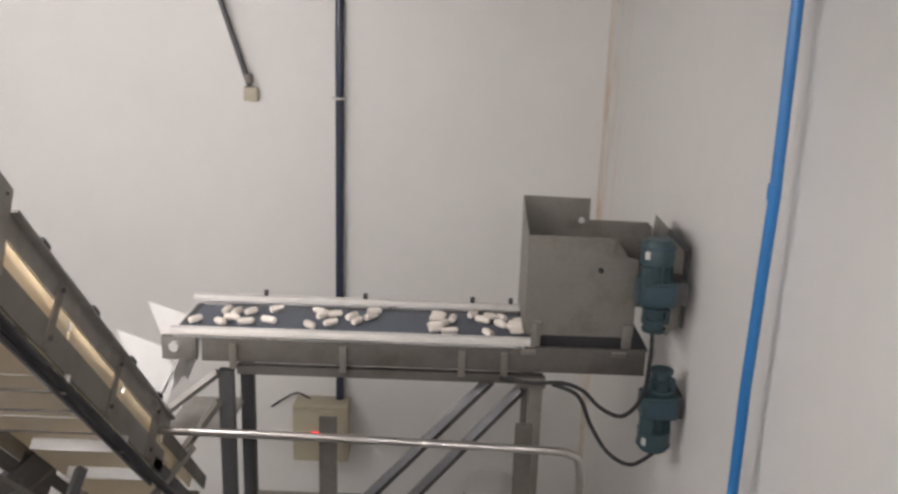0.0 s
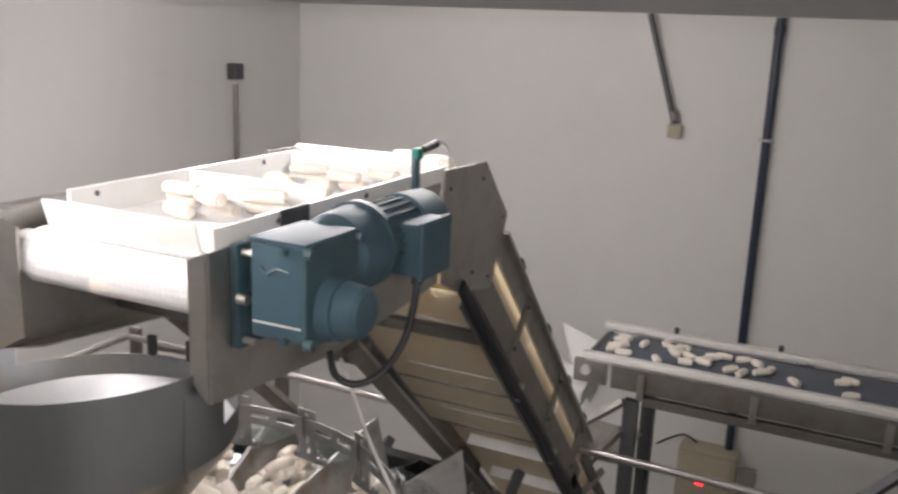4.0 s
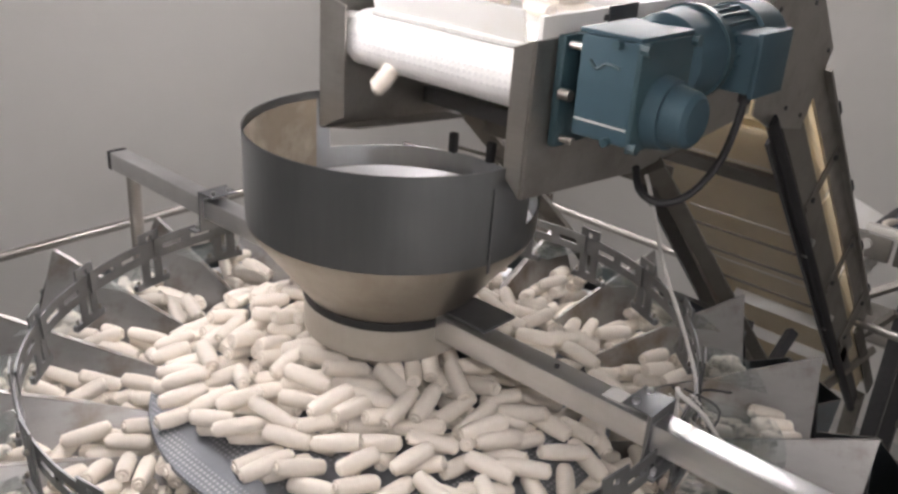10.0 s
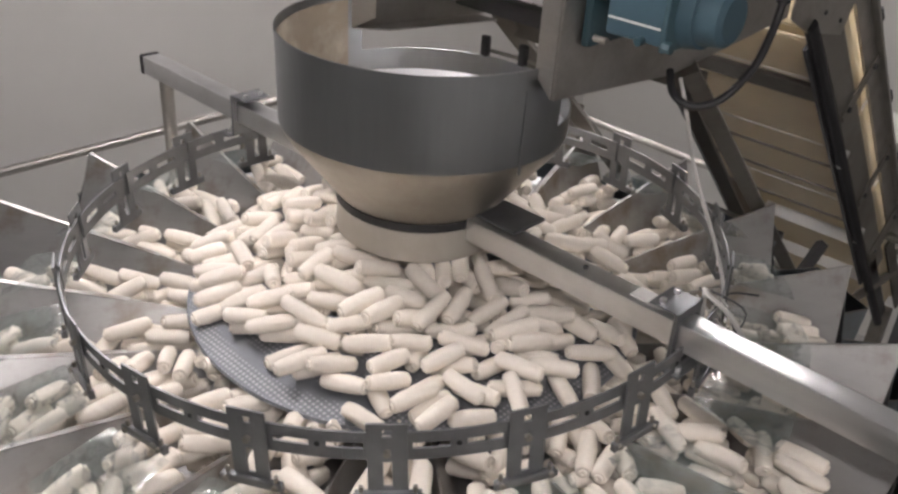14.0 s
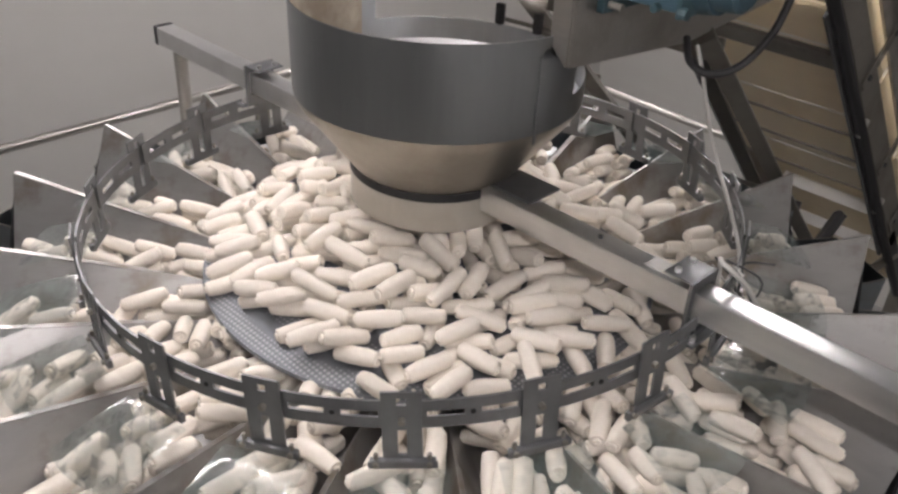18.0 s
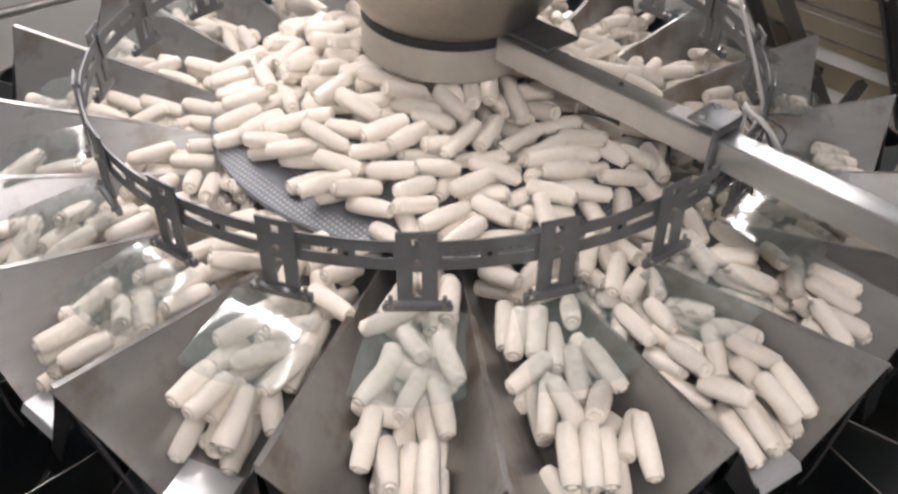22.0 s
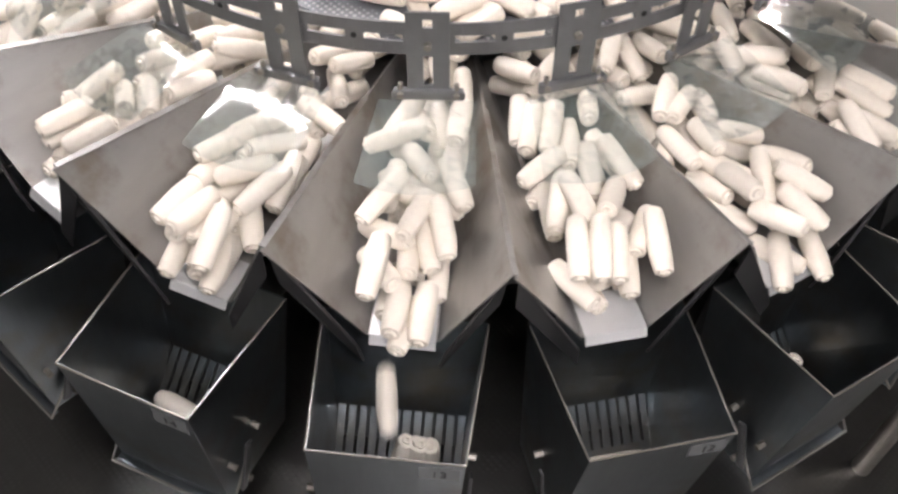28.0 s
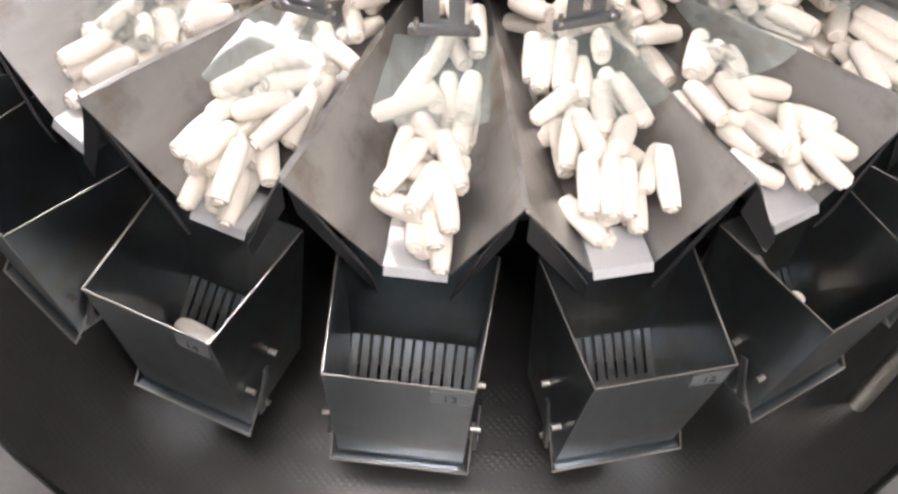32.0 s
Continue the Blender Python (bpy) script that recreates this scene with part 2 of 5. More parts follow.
# ---- mesh helpers ----
def box(bm, cx, cy, cz, sx, sy, sz, bevel=0.0, rot=None):
    m = Matrix.Translation((cx, cy, cz))
    if rot:
        m = m @ Euler([radians(a) for a in rot]).to_matrix().to_4x4()
    r = bmesh.ops.create_cube(bm, size=1, matrix=m @ Matrix.Diagonal((sx, sy, sz, 1)))
    if bevel:
        es = list({e for v in r["verts"] for e in v.link_edges})
        bmesh.ops.bevel(bm, geom=es, offset=bevel, segments=2, affect="EDGES", profile=0.6)
    return bm


def cyl(bm, p0, p1, r0, r1=None, seg=20, caps=True):
    p0, p1 = Vector(p0), Vector(p1)
    d = p1 - p0
    q = d.to_track_quat("Z", "Y").to_matrix().to_4x4()
    bmesh.ops.create_cone(bm, cap_ends=caps, segments=seg, radius1=r0, radius2=r0 if r1 is None else r1, depth=d.length,
                          matrix=Matrix.Translation((p0 + p1) / 2) @ q)
    return bm


def prism(bm, loop, off):
    """A flat plate: the polygon loop, thickened by the vector off."""
    off = Vector(off)
    a = [bm.verts.new(Vector(p)) for p in loop]
    b = [bm.verts.new(Vector(p) + off) for p in loop]
    bm.faces.new(a[::-1])
    bm.faces.new(b)
    k = len(loop)
    for i in range(k):
        bm.faces.new((a[i], a[(i + 1) % k], b[(i + 1) % k], b[i]))
    return bm


def plate(bm, p, thick):
    """A thin sheet through four corner points, thickened along its normal."""
    p = [Vector(q) for q in p]
    nrm = (p[2] - p[0]).cross(p[3] - p[1]).normalized()
    return prism(bm, p, nrm * thick)


def lathe(bm, prof, seg=64, a0=0.0, a1=360.0):
    """Turns the profile of (radius, z) about the axis."""
    full = a1 - a0 >= 360
    k = seg if full else seg + 1
    rings = []
    for i in range(k):
        a = radians(a0 + (a1 - a0) * i / seg)
        rings.append([bm.verts.new((r * math.cos(a), r * math.sin(a), z)) for r, z in prof])
    for i in range(seg):
        p, q = rings[i], rings[(i + 1) % k]
        for j in range(len(prof) - 1):
            bm.faces.new((p[j], q[j], q[j + 1], p[j + 1]))
    return bm


def tube(bm, pts, r, seg=10):
    """A round bar or cable along a smooth line of points."""
    pts = [Vector(p) for p in pts]
    rings = []
    for i, p in enumerate(pts):
        d = (pts[min(i + 1, len(pts) - 1)] - pts[max(i - 1, 0)]).normalized()
        side = d.cross(Vector((0, 0, 1)))
        side = side.normalized() if side.length > 1e-3 else Vector((1, 0, 0))
        up = side.cross(d)
        rings.append([bm.verts.new(p + r * (math.cos(2 * math.pi * j / seg) * side + math.sin(2 * math.pi * j / seg) * up)) for j in range(seg)])
    for a, b in zip(rings, rings[1:]):
        for j in range(seg):
            bm.faces.new((a[j], a[(j + 1) % seg], b[(j + 1) % seg], b[j]))
    bm.faces.new(rings[0][::-1])
    bm.faces.new(rings[-1])
    return bm


def curve_points(ctrl, k=8):
    """Points on a smooth curve through the control points."""
    c = [Vector(p) for p in ctrl]
    out = []
    for i in range(len(c) - 1):
        p0, p1, p2, p3 = c[max(i - 1, 0)], c[i], c[i + 1], c[min(i + 2, len(c) - 1)]
        for j in range(k):
            t = j / k
            out.append(0.5 * (2 * p1 + (p2 - p0) * t + (2 * p0 - 5 * p1 + 4 * p2 - p3) * t * t + (3 * p1 - p0 - 3 * p2 + p3) * t ** 3))
    return out + [c[-1]]


def mesh_of(name, bm, material, smooth=True):
    bmesh.ops.recalc_face_normals(bm, faces=bm.faces)
    me = bpy.data.meshes.new(name)
    bm.to_mesh(me)
    bm.free()
    me.materials.append(material)
    if smooth:
        me.shade_smooth()
        me.set_sharp_from_angle(angle=radians(35))
    return me


def part(name, bm, material, parent=None, label=""):
    ob = new(name, mesh_of(name, bm, material))
    if parent:
        ob.parent = parent
    return tagged(ob, label)


def thing(name, label, category, group="", kind="", at=None):
    ob = new(name)
    ob.empty_display_size = 0.05
    if at:
        ob.matrix_world = at
    return tagged(ob, label, category, group, kind)


def solid(name, bm, material, label, category="", group="", kind=""):
    return tagged(new(name, mesh_of(name, bm, material)), label, category, group, kind)


B = bmesh.new
FLOOR, DECK = -2.30, -0.82
X0, X1, Y0, Y1 = -3.50, 2.28, -5.60, 5.60


# ---- the room ----
def room():
    solid("floor", box(B(), (X0 + X1) / 2, (Y0 + Y1) / 2, FLOOR - 0.1, X1 - X0 + 0.6, Y1 - Y0 + 0.6, 0.2), FLOORP,
          "grey factory floor far below the platform, paled to bounce light", kind="structure")
    h, zc = CEIL - FLOOR, (CEIL + FLOOR) / 2
    solid("wall_north", box(B(), (X0 + X1) / 2, Y1 + 0.06, zc, X1 - X0 + 0.24, 0.12, h), WALLP,
          "smooth off-white insulated wall panel behind the conveyors", kind="structure")
    solid("wall_east", box(B(), X1 + 0.06, (Y0 + Y1) / 2, zc, 0.12, Y1 - Y0, h), STAINED,
          "off-white wall panel with faint orange leak stains", kind="structure")
    solid("wall_west", box(B(), X0 - 0.06, (Y0 + Y1) / 2, zc, 0.12, Y1 - Y0, h), WALLP,
          "smooth off-white wall panel with a conduit", kind="structure")
    # unseen closing wall, kept far off so the steel mirrors less light
    solid("wall_south", box(B(), (X0 + X1) / 2, Y0 - 0.06, zc, X1 - X0 + 0.24, 0.12, h), WALLP,
          "unseen off-white closing wall set far behind the platform", kind="structure")
    solid("ceiling", box(B(), (X0 + X1) / 2, (Y0 + Y1) / 2, CEIL + 0.06, X1 - X0 + 0.24, Y1 - Y0 + 0.24, 0.12), CEILP,
          "low grey panelled ceiling", kind="structure")
    bm = B()
    lathe(bm, [(0.035, FLOOR), (0.03, CEIL)], 6, 180, 270)
    for v in bm.verts:
        v.co.x += X1 + 0.001
        v.co.y += Y1 + 0.001
    solid("trim", bm, RUST, "orange-stained sealant cove in the wall corner", kind="structure")
    solid("platform_deck", box(B(), -0.05, -0.5, DECK - 0.03, 3.9, 4.9, 0.06), DECKM, "unseen steel platform deck under the weigher, pale to bounce light",
          kind="structure")
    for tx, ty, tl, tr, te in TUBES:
        lamp = thing("ceiling_lamp", "unseen white tube lamp added under the ceiling", "lamp", "ceiling lamps")
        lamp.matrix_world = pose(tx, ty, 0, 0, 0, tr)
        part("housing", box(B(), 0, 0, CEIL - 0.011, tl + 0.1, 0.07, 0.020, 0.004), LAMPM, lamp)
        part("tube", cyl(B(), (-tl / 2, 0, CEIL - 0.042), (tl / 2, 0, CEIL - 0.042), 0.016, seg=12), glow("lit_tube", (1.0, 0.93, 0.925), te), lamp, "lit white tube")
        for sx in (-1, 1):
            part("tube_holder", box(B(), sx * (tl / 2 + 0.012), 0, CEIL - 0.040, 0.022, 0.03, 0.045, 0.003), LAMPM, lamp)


room()
# ---- the weigher ----
HEADS, STEP, BASE = 20, 18.0, -47.5       # heads round the axis, their spacing, the turn of the head numbered 13


def turn(k):
    return pose(0, 0, 0, 0, 0, BASE + STEP * k)


RIDGE = ((0.32, 0.653), (0.50, 0.694), (0.66, 0.724), (0.826, 0.756))     # radius and height of the pan walls' upper edge


def pan_bottom(r):
    return 0.618 + (r - 0.30) / 0.515 * -0.020


def ridge_z(r):
    for (r0, z0), (r1, z1) in zip(RIDGE, RIDGE[1:]):
        if r <= r1:
            return z0 + (z1 - z0) * (r - r0) / (r1 - r0)
    return RIDGE[-1][1]


def ridge_s(r, side):
    return r * math.tan(radians(side * 8.85 - 1.1))


def build_pan():
    pan = thing("feeder_pan", "V-shaped floury stainless vibrating feeder pan full of rolls", "feeder pan", "pans round the weigher")
    t = 0.002
    part("trough_bottom", plate(B(), [(0.30, -0.034, 0.618), (0.806, -0.041, 0.5983), (0.806, 0.041, 0.5983), (0.30, 0.034, 0.618)], -t), PANSTEEL, pan)
    lip = B()
    plate(lip, [(0.750, -0.0385, 0.6042), (0.808, -0.0390, 0.6012), (0.808, 0.0390, 0.6012), (0.750, 0.0385, 0.6042)], 0.0015)
    plate(lip, [(0.808, -0.0390, 0.6012), (0.8145, -0.0390, 0.591), (0.8145, 0.0390, 0.591), (0.808, 0.0390, 0.6012)], 0.0015)
    part("discharge_lip", lip, LIPM, pan, "folded discharge lip, its reflected light painted in pale")
    for side in (-1, 1):
        bm = B()
        rs = [0.32, 0.50, 0.66, 0.826]
        lo, hi = [], []
        for r in rs:
            e = 0.807 if r > 0.82 else r
            lo.append((e, side * (0.034 + (r - 0.3) * 0.0137), pan_bottom(e)))
            hi.append((r, ridge_s(r, side), ridge_z(r)))
        cols = []
        for p, q in zip(lo, hi):
            cols.append([bm.verts.new(v) for v in (p, q, (q[0], q[1] + side * t, q[2] - 0.0006), (p[0], p[1] + side * t, p[2] - 0.0006))])
        for p, q in zip(cols, cols[1:]):
            for n in range(4):
                bm.faces.new((p[n], q[n], q[(n + 1) % 4], p[(n + 1) % 4]))
        bm.faces.new(cols[0])
        bm.faces.new(cols[-1][::-1])
        part("trough_wall", bm, PANSTEEL, pan)
    fl = B()
    for r0, r1 in ((0.50, 0.66), (0.66, 0.826)):
        s0, s1, z0, z1 = ridge_s(r0, 1), ridge_s(r1, 1), ridge_z(r0), ridge_z(r1)
        plate(fl, [(r0, s0 - 0.001, z0 + 0.001), (r1, s1 - 0.001, z1 + 0.001), (r1, s1 + 0.006, z1 - 0.001), (r0, s0 + 0.006, z0 - 0.001)], 0.0015)
    part("folded_edge", fl, PANSTEEL, pan)
    # assumed vibrator, added black to hold the shade under the trough
    part("dark_vibrator_block", box(B(), 0.63, -0.002, 0.545, 0.26, 0.10, 0.09, 0.006), BLACK, pan, "added black vibrator block that darkens the space under the trough")
    for side in (-1, 1):
        bm = B()
        plate(bm, [(0.818, ridge_s(0.82, side) * 0.97, 0.748), (0.822, side * 0.050, 0.600), (0.815, side * 0.044, 0.560), (0.81, ridge_s(0.82, side) * 0.93, 0.690)], side * 0.004)
        part("corner_guard", bm, BLACK, pan, "black rubber corner guard")
    return pan


def slot_rows(bm, r, a0, a1, z0, z1, th, slots, seg=10):
    """A band bent about the axis with horizontal slots left open: slots are (a0, a1) pairs in degrees."""
    cuts = sorted({a0, a1, *[v for s in slots for v in s], *[a0 + (a1 - a0) * i / seg for i in range(seg + 1)]})
    m0, m1 = z0 + (z1 - z0) * 0.40, z0 + (z1 - z0) * 0.62

    def cell(b0, b1, y0, y1):
        p = [(r * math.cos(radians(b)), r * math.sin(radians(b)), z) for b, z in ((b0, y0), (b1, y0), (b1, y1), (b0, y1))]
        plate(bm, p, th)
    for b0, b1 in zip(cuts, cuts[1:]):
        if b1 - b0 < 1e-6:
            continue
        mid = (b0 + b1) / 2
        if any(s0 < mid < s1 for s0, s1 in slots):
            cell(b0, b1, z0, m0)
            cell(b0, b1, m1, z1)
        else:
            cell(b0, b1, z0, z1)
    bmesh.ops.remove_doubles(bm, verts=bm.verts[:], dist=1e-5)
    return bm


RING = 0.538
RING_BASE = -44.5
RING_POSE = pose(0.004, -0.050, 0.855, 2.0, -1.9, 0)      # the ring hangs from the beam, a little off the axis and out of level


def build_ring():
    ring = thing("guard_ring", "slotted stainless guard ring round the dispersion cone", "guard ring", at=RING_POSE)
    for k in range(HEADS):
        a = RING_BASE + STEP * k
        part("ring_segment", slot_rows(B(), RING, a + 0.8, a + 17.2, -0.021, 0.021, 0.003, [(a + 3.2, a + 8.0), (a + 10.2, a + 15.0)]), RINGM, ring)
        part("segment_hole", cyl(B(), (RING + 0.0032, 0, 0), (RING + 0.0042, 0, 0), 0.0036, seg=10), BLACK, ring, "dark drilled hole").matrix_local = pose(0, 0, 0, 0, 0, a + 9.1)
        bm = B()
        w = 0.0245
        # upright plate with a drilled top and a long adjusting slot
        for s0, s1, z0, z1 in ((-w, -0.0055, -0.078, 0.038), (0.0055, w, -0.078, 0.038), (-0.0055, 0.0055, -0.078, -0.060), (-0.0055, 0.0055, -0.020, 0.018), (-0.0055, 0.0055, 0.029, 0.038)):
            box(bm, RING + 0.006, (s0 + s1) / 2, (z0 + z1) / 2, 0.003, s1 - s0, z1 - z0)
        post = part("ring_post", bm, RINGM, ring)
        post.matrix_local = pose(0, 0, 0, 0, 0, a)
        part("post_foot", box(B(), RING + 0.009, 0, -0.072, 0.008, 0.082, 0.013, 0.001), RINGM, post)
        for q in (-0.033, 0.033):
            part("bolt", cyl(B(), (RING + 0.012, q, -0.070), (RING + 0.018, q, -0.070), 0.0042, seg=6), DULL, post)
            part("bolt_shank", cyl(B(), (RING + 0.009, q, -0.066), (RING + 0.009, q, -0.057), 0.0030, seg=8), DULL, post)
        part("bolt", cyl(B(), (RING + 0.006, 0, -0.004), (RING + 0.014, 0, -0.004), 0.0048, seg=6), DULL, post)
    return ring


def build_flap():
    flap = thing("clear_flap", "clear curved plastic flap hanging from the guard ring over a pan", "plastic flap", "flaps round the ring")
    bm = B()
    nu, nv = 10, 8

    def at(u, v):
        half = 0.058 + 0.010 * u
        return 0.556 + 0.128 * u - 0.012 * v * v * u, v * half - 0.010 * u, -0.074 - 0.018 * u - 0.010 * u * u + 0.005 * v * v * u
    grid = [[bm.verts.new(at(i / nu, j / nv * 2 - 1)) for j in range(nv + 1)] for i in range(nu + 1)]
    for i in range(nu):
        for j in range(nv):
            bm.faces.new((grid[i][j], grid[i + 1][j], grid[i + 1][j + 1], grid[i][j + 1]))
    bmesh.ops.solidify(bm, geom=bm.faces[:], thickness=0.0012)
    part("sheet", bm, CLEAR, flap)
    part("fixing_strip", box(B(), 0.5505, 0, -0.0715, 0.003, 0.086, 0.010, 0.001), RINGM, flap, "steel strip clamping the sheet")
    return flap


def text_bar(txt, size, parent, m, material):
    cu = bpy.data.curves.new("numeral", "FONT")
    cu.body, cu.size, cu.align_x, cu.align_y, cu.extrude = txt, size, "CENTER", "CENTER", 0.0003
    tmp = bpy.data.objects.new("numeral", cu)
    scene.collection.objects.link(tmp)
    me = bpy.data.meshes.new_from_object(tmp.evaluated_get(bpy.context.evaluated_depsgraph_get()))
    bpy.data.objects.remove(tmp)
    me.materials.clear()
    me.materials.append(material)
    ob = new("numeral", me)
    ob.parent = parent
    ob.matrix_local = m
    return tagged(ob, "black printed bucket number " + txt)


def build_hopper():
    hop = thing("feed_hopper", "open-topped stainless feed hopper hanging below a pan", "feed hopper", "hoppers round the weigher")
    t = 0.0016
    zt, zb = 0.600, 0.345
    # outer, inner and side walls
    F, Bk = (0.962, 0.0855), (0.775, 0.099)
    f, bk = (0.934, 0.084), (0.800, 0.086)
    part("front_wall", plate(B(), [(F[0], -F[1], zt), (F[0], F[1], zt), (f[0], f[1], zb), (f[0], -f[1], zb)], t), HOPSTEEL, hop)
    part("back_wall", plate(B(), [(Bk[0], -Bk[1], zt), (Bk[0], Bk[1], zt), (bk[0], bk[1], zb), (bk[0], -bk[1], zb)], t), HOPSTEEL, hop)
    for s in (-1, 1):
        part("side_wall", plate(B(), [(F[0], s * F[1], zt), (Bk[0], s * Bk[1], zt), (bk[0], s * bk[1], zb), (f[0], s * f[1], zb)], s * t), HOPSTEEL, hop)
    rim = B()
    for p, q in (((F[0], -F[1]), (F[0], F[1])), ((F[0], F[1]), (Bk[0], Bk[1])), ((F[0], -F[1]), (Bk[0], -Bk[1]))):
        tube(rim, [(p[0], p[1], zt), (q[0], q[1], zt)], 0.0011, 6)
    part("rim", rim, DULL, hop, "bright folded rim")
    # slotted gate that closes the bottom
    door = B()
    plate(door, [(0.788, -0.085, 0.428), (0.788, 0.085, 0.428), (0.794, 0.085, 0.415), (0.794, -0.085, 0.415)], 0.002)
    plate(door, [(0.842, -0.085, 0.372), (0.842, 0.085, 0.372), (0.872, 0.085, 0.347), (0.872, -0.085, 0.347)], 0.002)
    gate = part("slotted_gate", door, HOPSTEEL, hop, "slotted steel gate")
    n = 11
    bar = None
    for i in range(n + 1):
        s = -0.080 + 0.160 * i / n
        if bar is None:
            bar = part("gate_bar", plate(B(), [(0.794, -0.0052, 0.415), (0.794, 0.0052, 0.415), (0.842, 0.0052, 0.372), (0.842, -0.0052, 0.372)], 0.002), HOPSTEEL, gate)
            bar.matrix_local = pose(0, s, 0)
        else:
            ob = new("gate_bar", bar.data)
            ob.parent = gate
            ob.matrix_local = pose(0, s, 0)
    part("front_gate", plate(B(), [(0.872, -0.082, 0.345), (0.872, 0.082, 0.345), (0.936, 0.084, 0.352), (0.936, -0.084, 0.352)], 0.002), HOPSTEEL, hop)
    bl = B()
    box(bl, 0.940, 0, 0.342, 0.010, 0.176, 0.006, 0.001)
    part("gate_frame", bl, HOPSTEEL, hop)
    part("gate_wire", tube(B(), [(0.900, -0.092, 0.402), (0.947, -0.092, 0.344), (0.947, 0.092, 0.344), (0.900, 0.092, 0.402)], 0.0022, 6), STEEL, hop, "thin bright gate wire")
    for s in (-1, 1):
        for (r, z) in ((0.905, 0.372), (0.925, 0.435), (0.87, 0.45)):
            part("pivot_pin", cyl(B(), (r, s * 0.088, z), (r, s * 0.101, z), 0.0045, seg=6), DULL, hop)
        part("gate_arm", box(B(), 0.905, s * 0.097, 0.405, 0.012, 0.004, 0.08, 0.001, (0, -20, 0)), DARK, hop)
        part("hanger", box(B(), 0.765, s * 0.06, 0.52, 0.02, 0.025, 0.10, 0.003), DARK, hop)
    return hop


def weigher_core():
    core = thing("weigher_body", "steel body of the multihead weigher with embossed collecting tray", "weigher")
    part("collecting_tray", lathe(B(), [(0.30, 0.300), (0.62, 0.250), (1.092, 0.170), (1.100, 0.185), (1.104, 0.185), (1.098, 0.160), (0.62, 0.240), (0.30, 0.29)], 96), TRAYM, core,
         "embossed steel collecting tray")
    part("drum", lathe(B(), [(0.0, 0.600), (0.29, 0.600), (0.47, 0.56), (0.47, 0.10), (0.30, 0.02), (0.30, -0.6)], 64), DARK, core, "dark steel central drum")
    part("pedestal", lathe(B(), [(0.42, -0.6), (0.50, DECK), (0.0, DECK)], 48), DULL, core)
    for a in (45, 135, 225, 315):
        c, s = math.cos(radians(a)), math.sin(radians(a))
        part("leg", box(B(), 0.95 * c, 0.95 * s, (DECK + 0.17) / 2, 0.08, 0.08, 0.17 - DECK, 0.004), DULL, core)
    cone = thing("dispersion_cone", "dimpled dark steel dispersion cone carrying heaped rolls", "dispersion cone")
    part("cone_sheet", lathe(B(), [(0.001, 0.768), (0.20, 0.746), (0.40, 0.720), (0.402, 0.714), (0.20, 0.738), (0.001, 0.758)], 96), CONEM, cone)
    part("cone_base", lathe(B(), [(0.34, 0.722), (0.30, 0.64), (0.28, 0.601)], 64), DARK, cone)
    return core


def build_funnel():
    fn = thing("infeed_funnel", "round stainless infeed funnel above the dispersion cone", "funnel")
    bm = B()
    # the wall is cut down between 14 and 165 degrees, where the belt drops its load
    for a0, a1, top in ((165.0, 374.0, 1.195), (14.0, 165.0, 1.088)):
        lathe(bm, [(0.235, 1.048), (0.2355 + (top - 1.048) * 0.012, top), (0.2335 + (top - 1.048) * 0.012, top), (0.233, 1.048)], 72, a0, a1)
    bmesh.ops.remove_doubles(bm, verts=bm.verts[:], dist=1e-5)
    bm2 = lathe(B(), [(0.2352, 1.049), (0.2320, 1.040), (0.2240, 1.026), (0.139, 0.916), (0.137, 0.916), (0.2220, 1.027), (0.2302, 1.041), (0.2330, 1.049)], 96)
    part("bowl", bm, FLOURY, fn)
    part("bowl_cone", bm2, CONESTEEL, fn)
    # added layer whose pale tone paints the lit cone wall
    part("lit_cone_layer", lathe(B(), [(0.2322, 1.0485), (0.2205, 1.0275), (0.1365, 0.9165), (0.1355, 0.9165), (0.2195, 1.0280), (0.2312, 1.0495)], 72), LIPM, fn, "added pale layer painting the lit inside of the lower bowl")
    part("flour_film", lathe(B(), [(0.2332, 1.182), (0.2326, 1.056), (0.2318, 1.056), (0.2324, 1.182)], 60, 172, 330), FILM, fn, "brown floury film inside the bowl")
    part("seal_ring", lathe(B(), [(0.137, 0.922), (0.144, 0.920), (0.144, 0.906), (0.137, 0.904)], 64), BLACK, fn, "black rubber seal ring")
    part("neck", lathe(B(), [(0.137, 0.906), (0.142, 0.904), (0.143, 0.852), (0.137, 0.847), (0.135, 0.853), (0.135, 0.902)], 64), NECKM, fn)
    part("weld_seam", box(B(), 0.2365 * math.cos(radians(-8)), 0.2365 * math.sin(radians(-8)), 1.10, 0.003, 0.004, 0.13, 0, (0, 0, -8)), FLOURY, fn)
    part("sensor_clip", box(B(), -0.075, 0.227, 1.105, 0.016, 0.012, 0.038, 0.003), BLACK, fn)
    part("sensor_clip", box(B(), 0.005, 0.238, 1.105, 0.016, 0.012, 0.038, 0.003), BLACK, fn)
    part("sensor_bar", tube(B(), [(-0.075, 0.236, 1.095), (0.005, 0.246, 1.095), (0.09, 0.235, 1.098)], 0.004, 8), DULL, fn)
    return fn


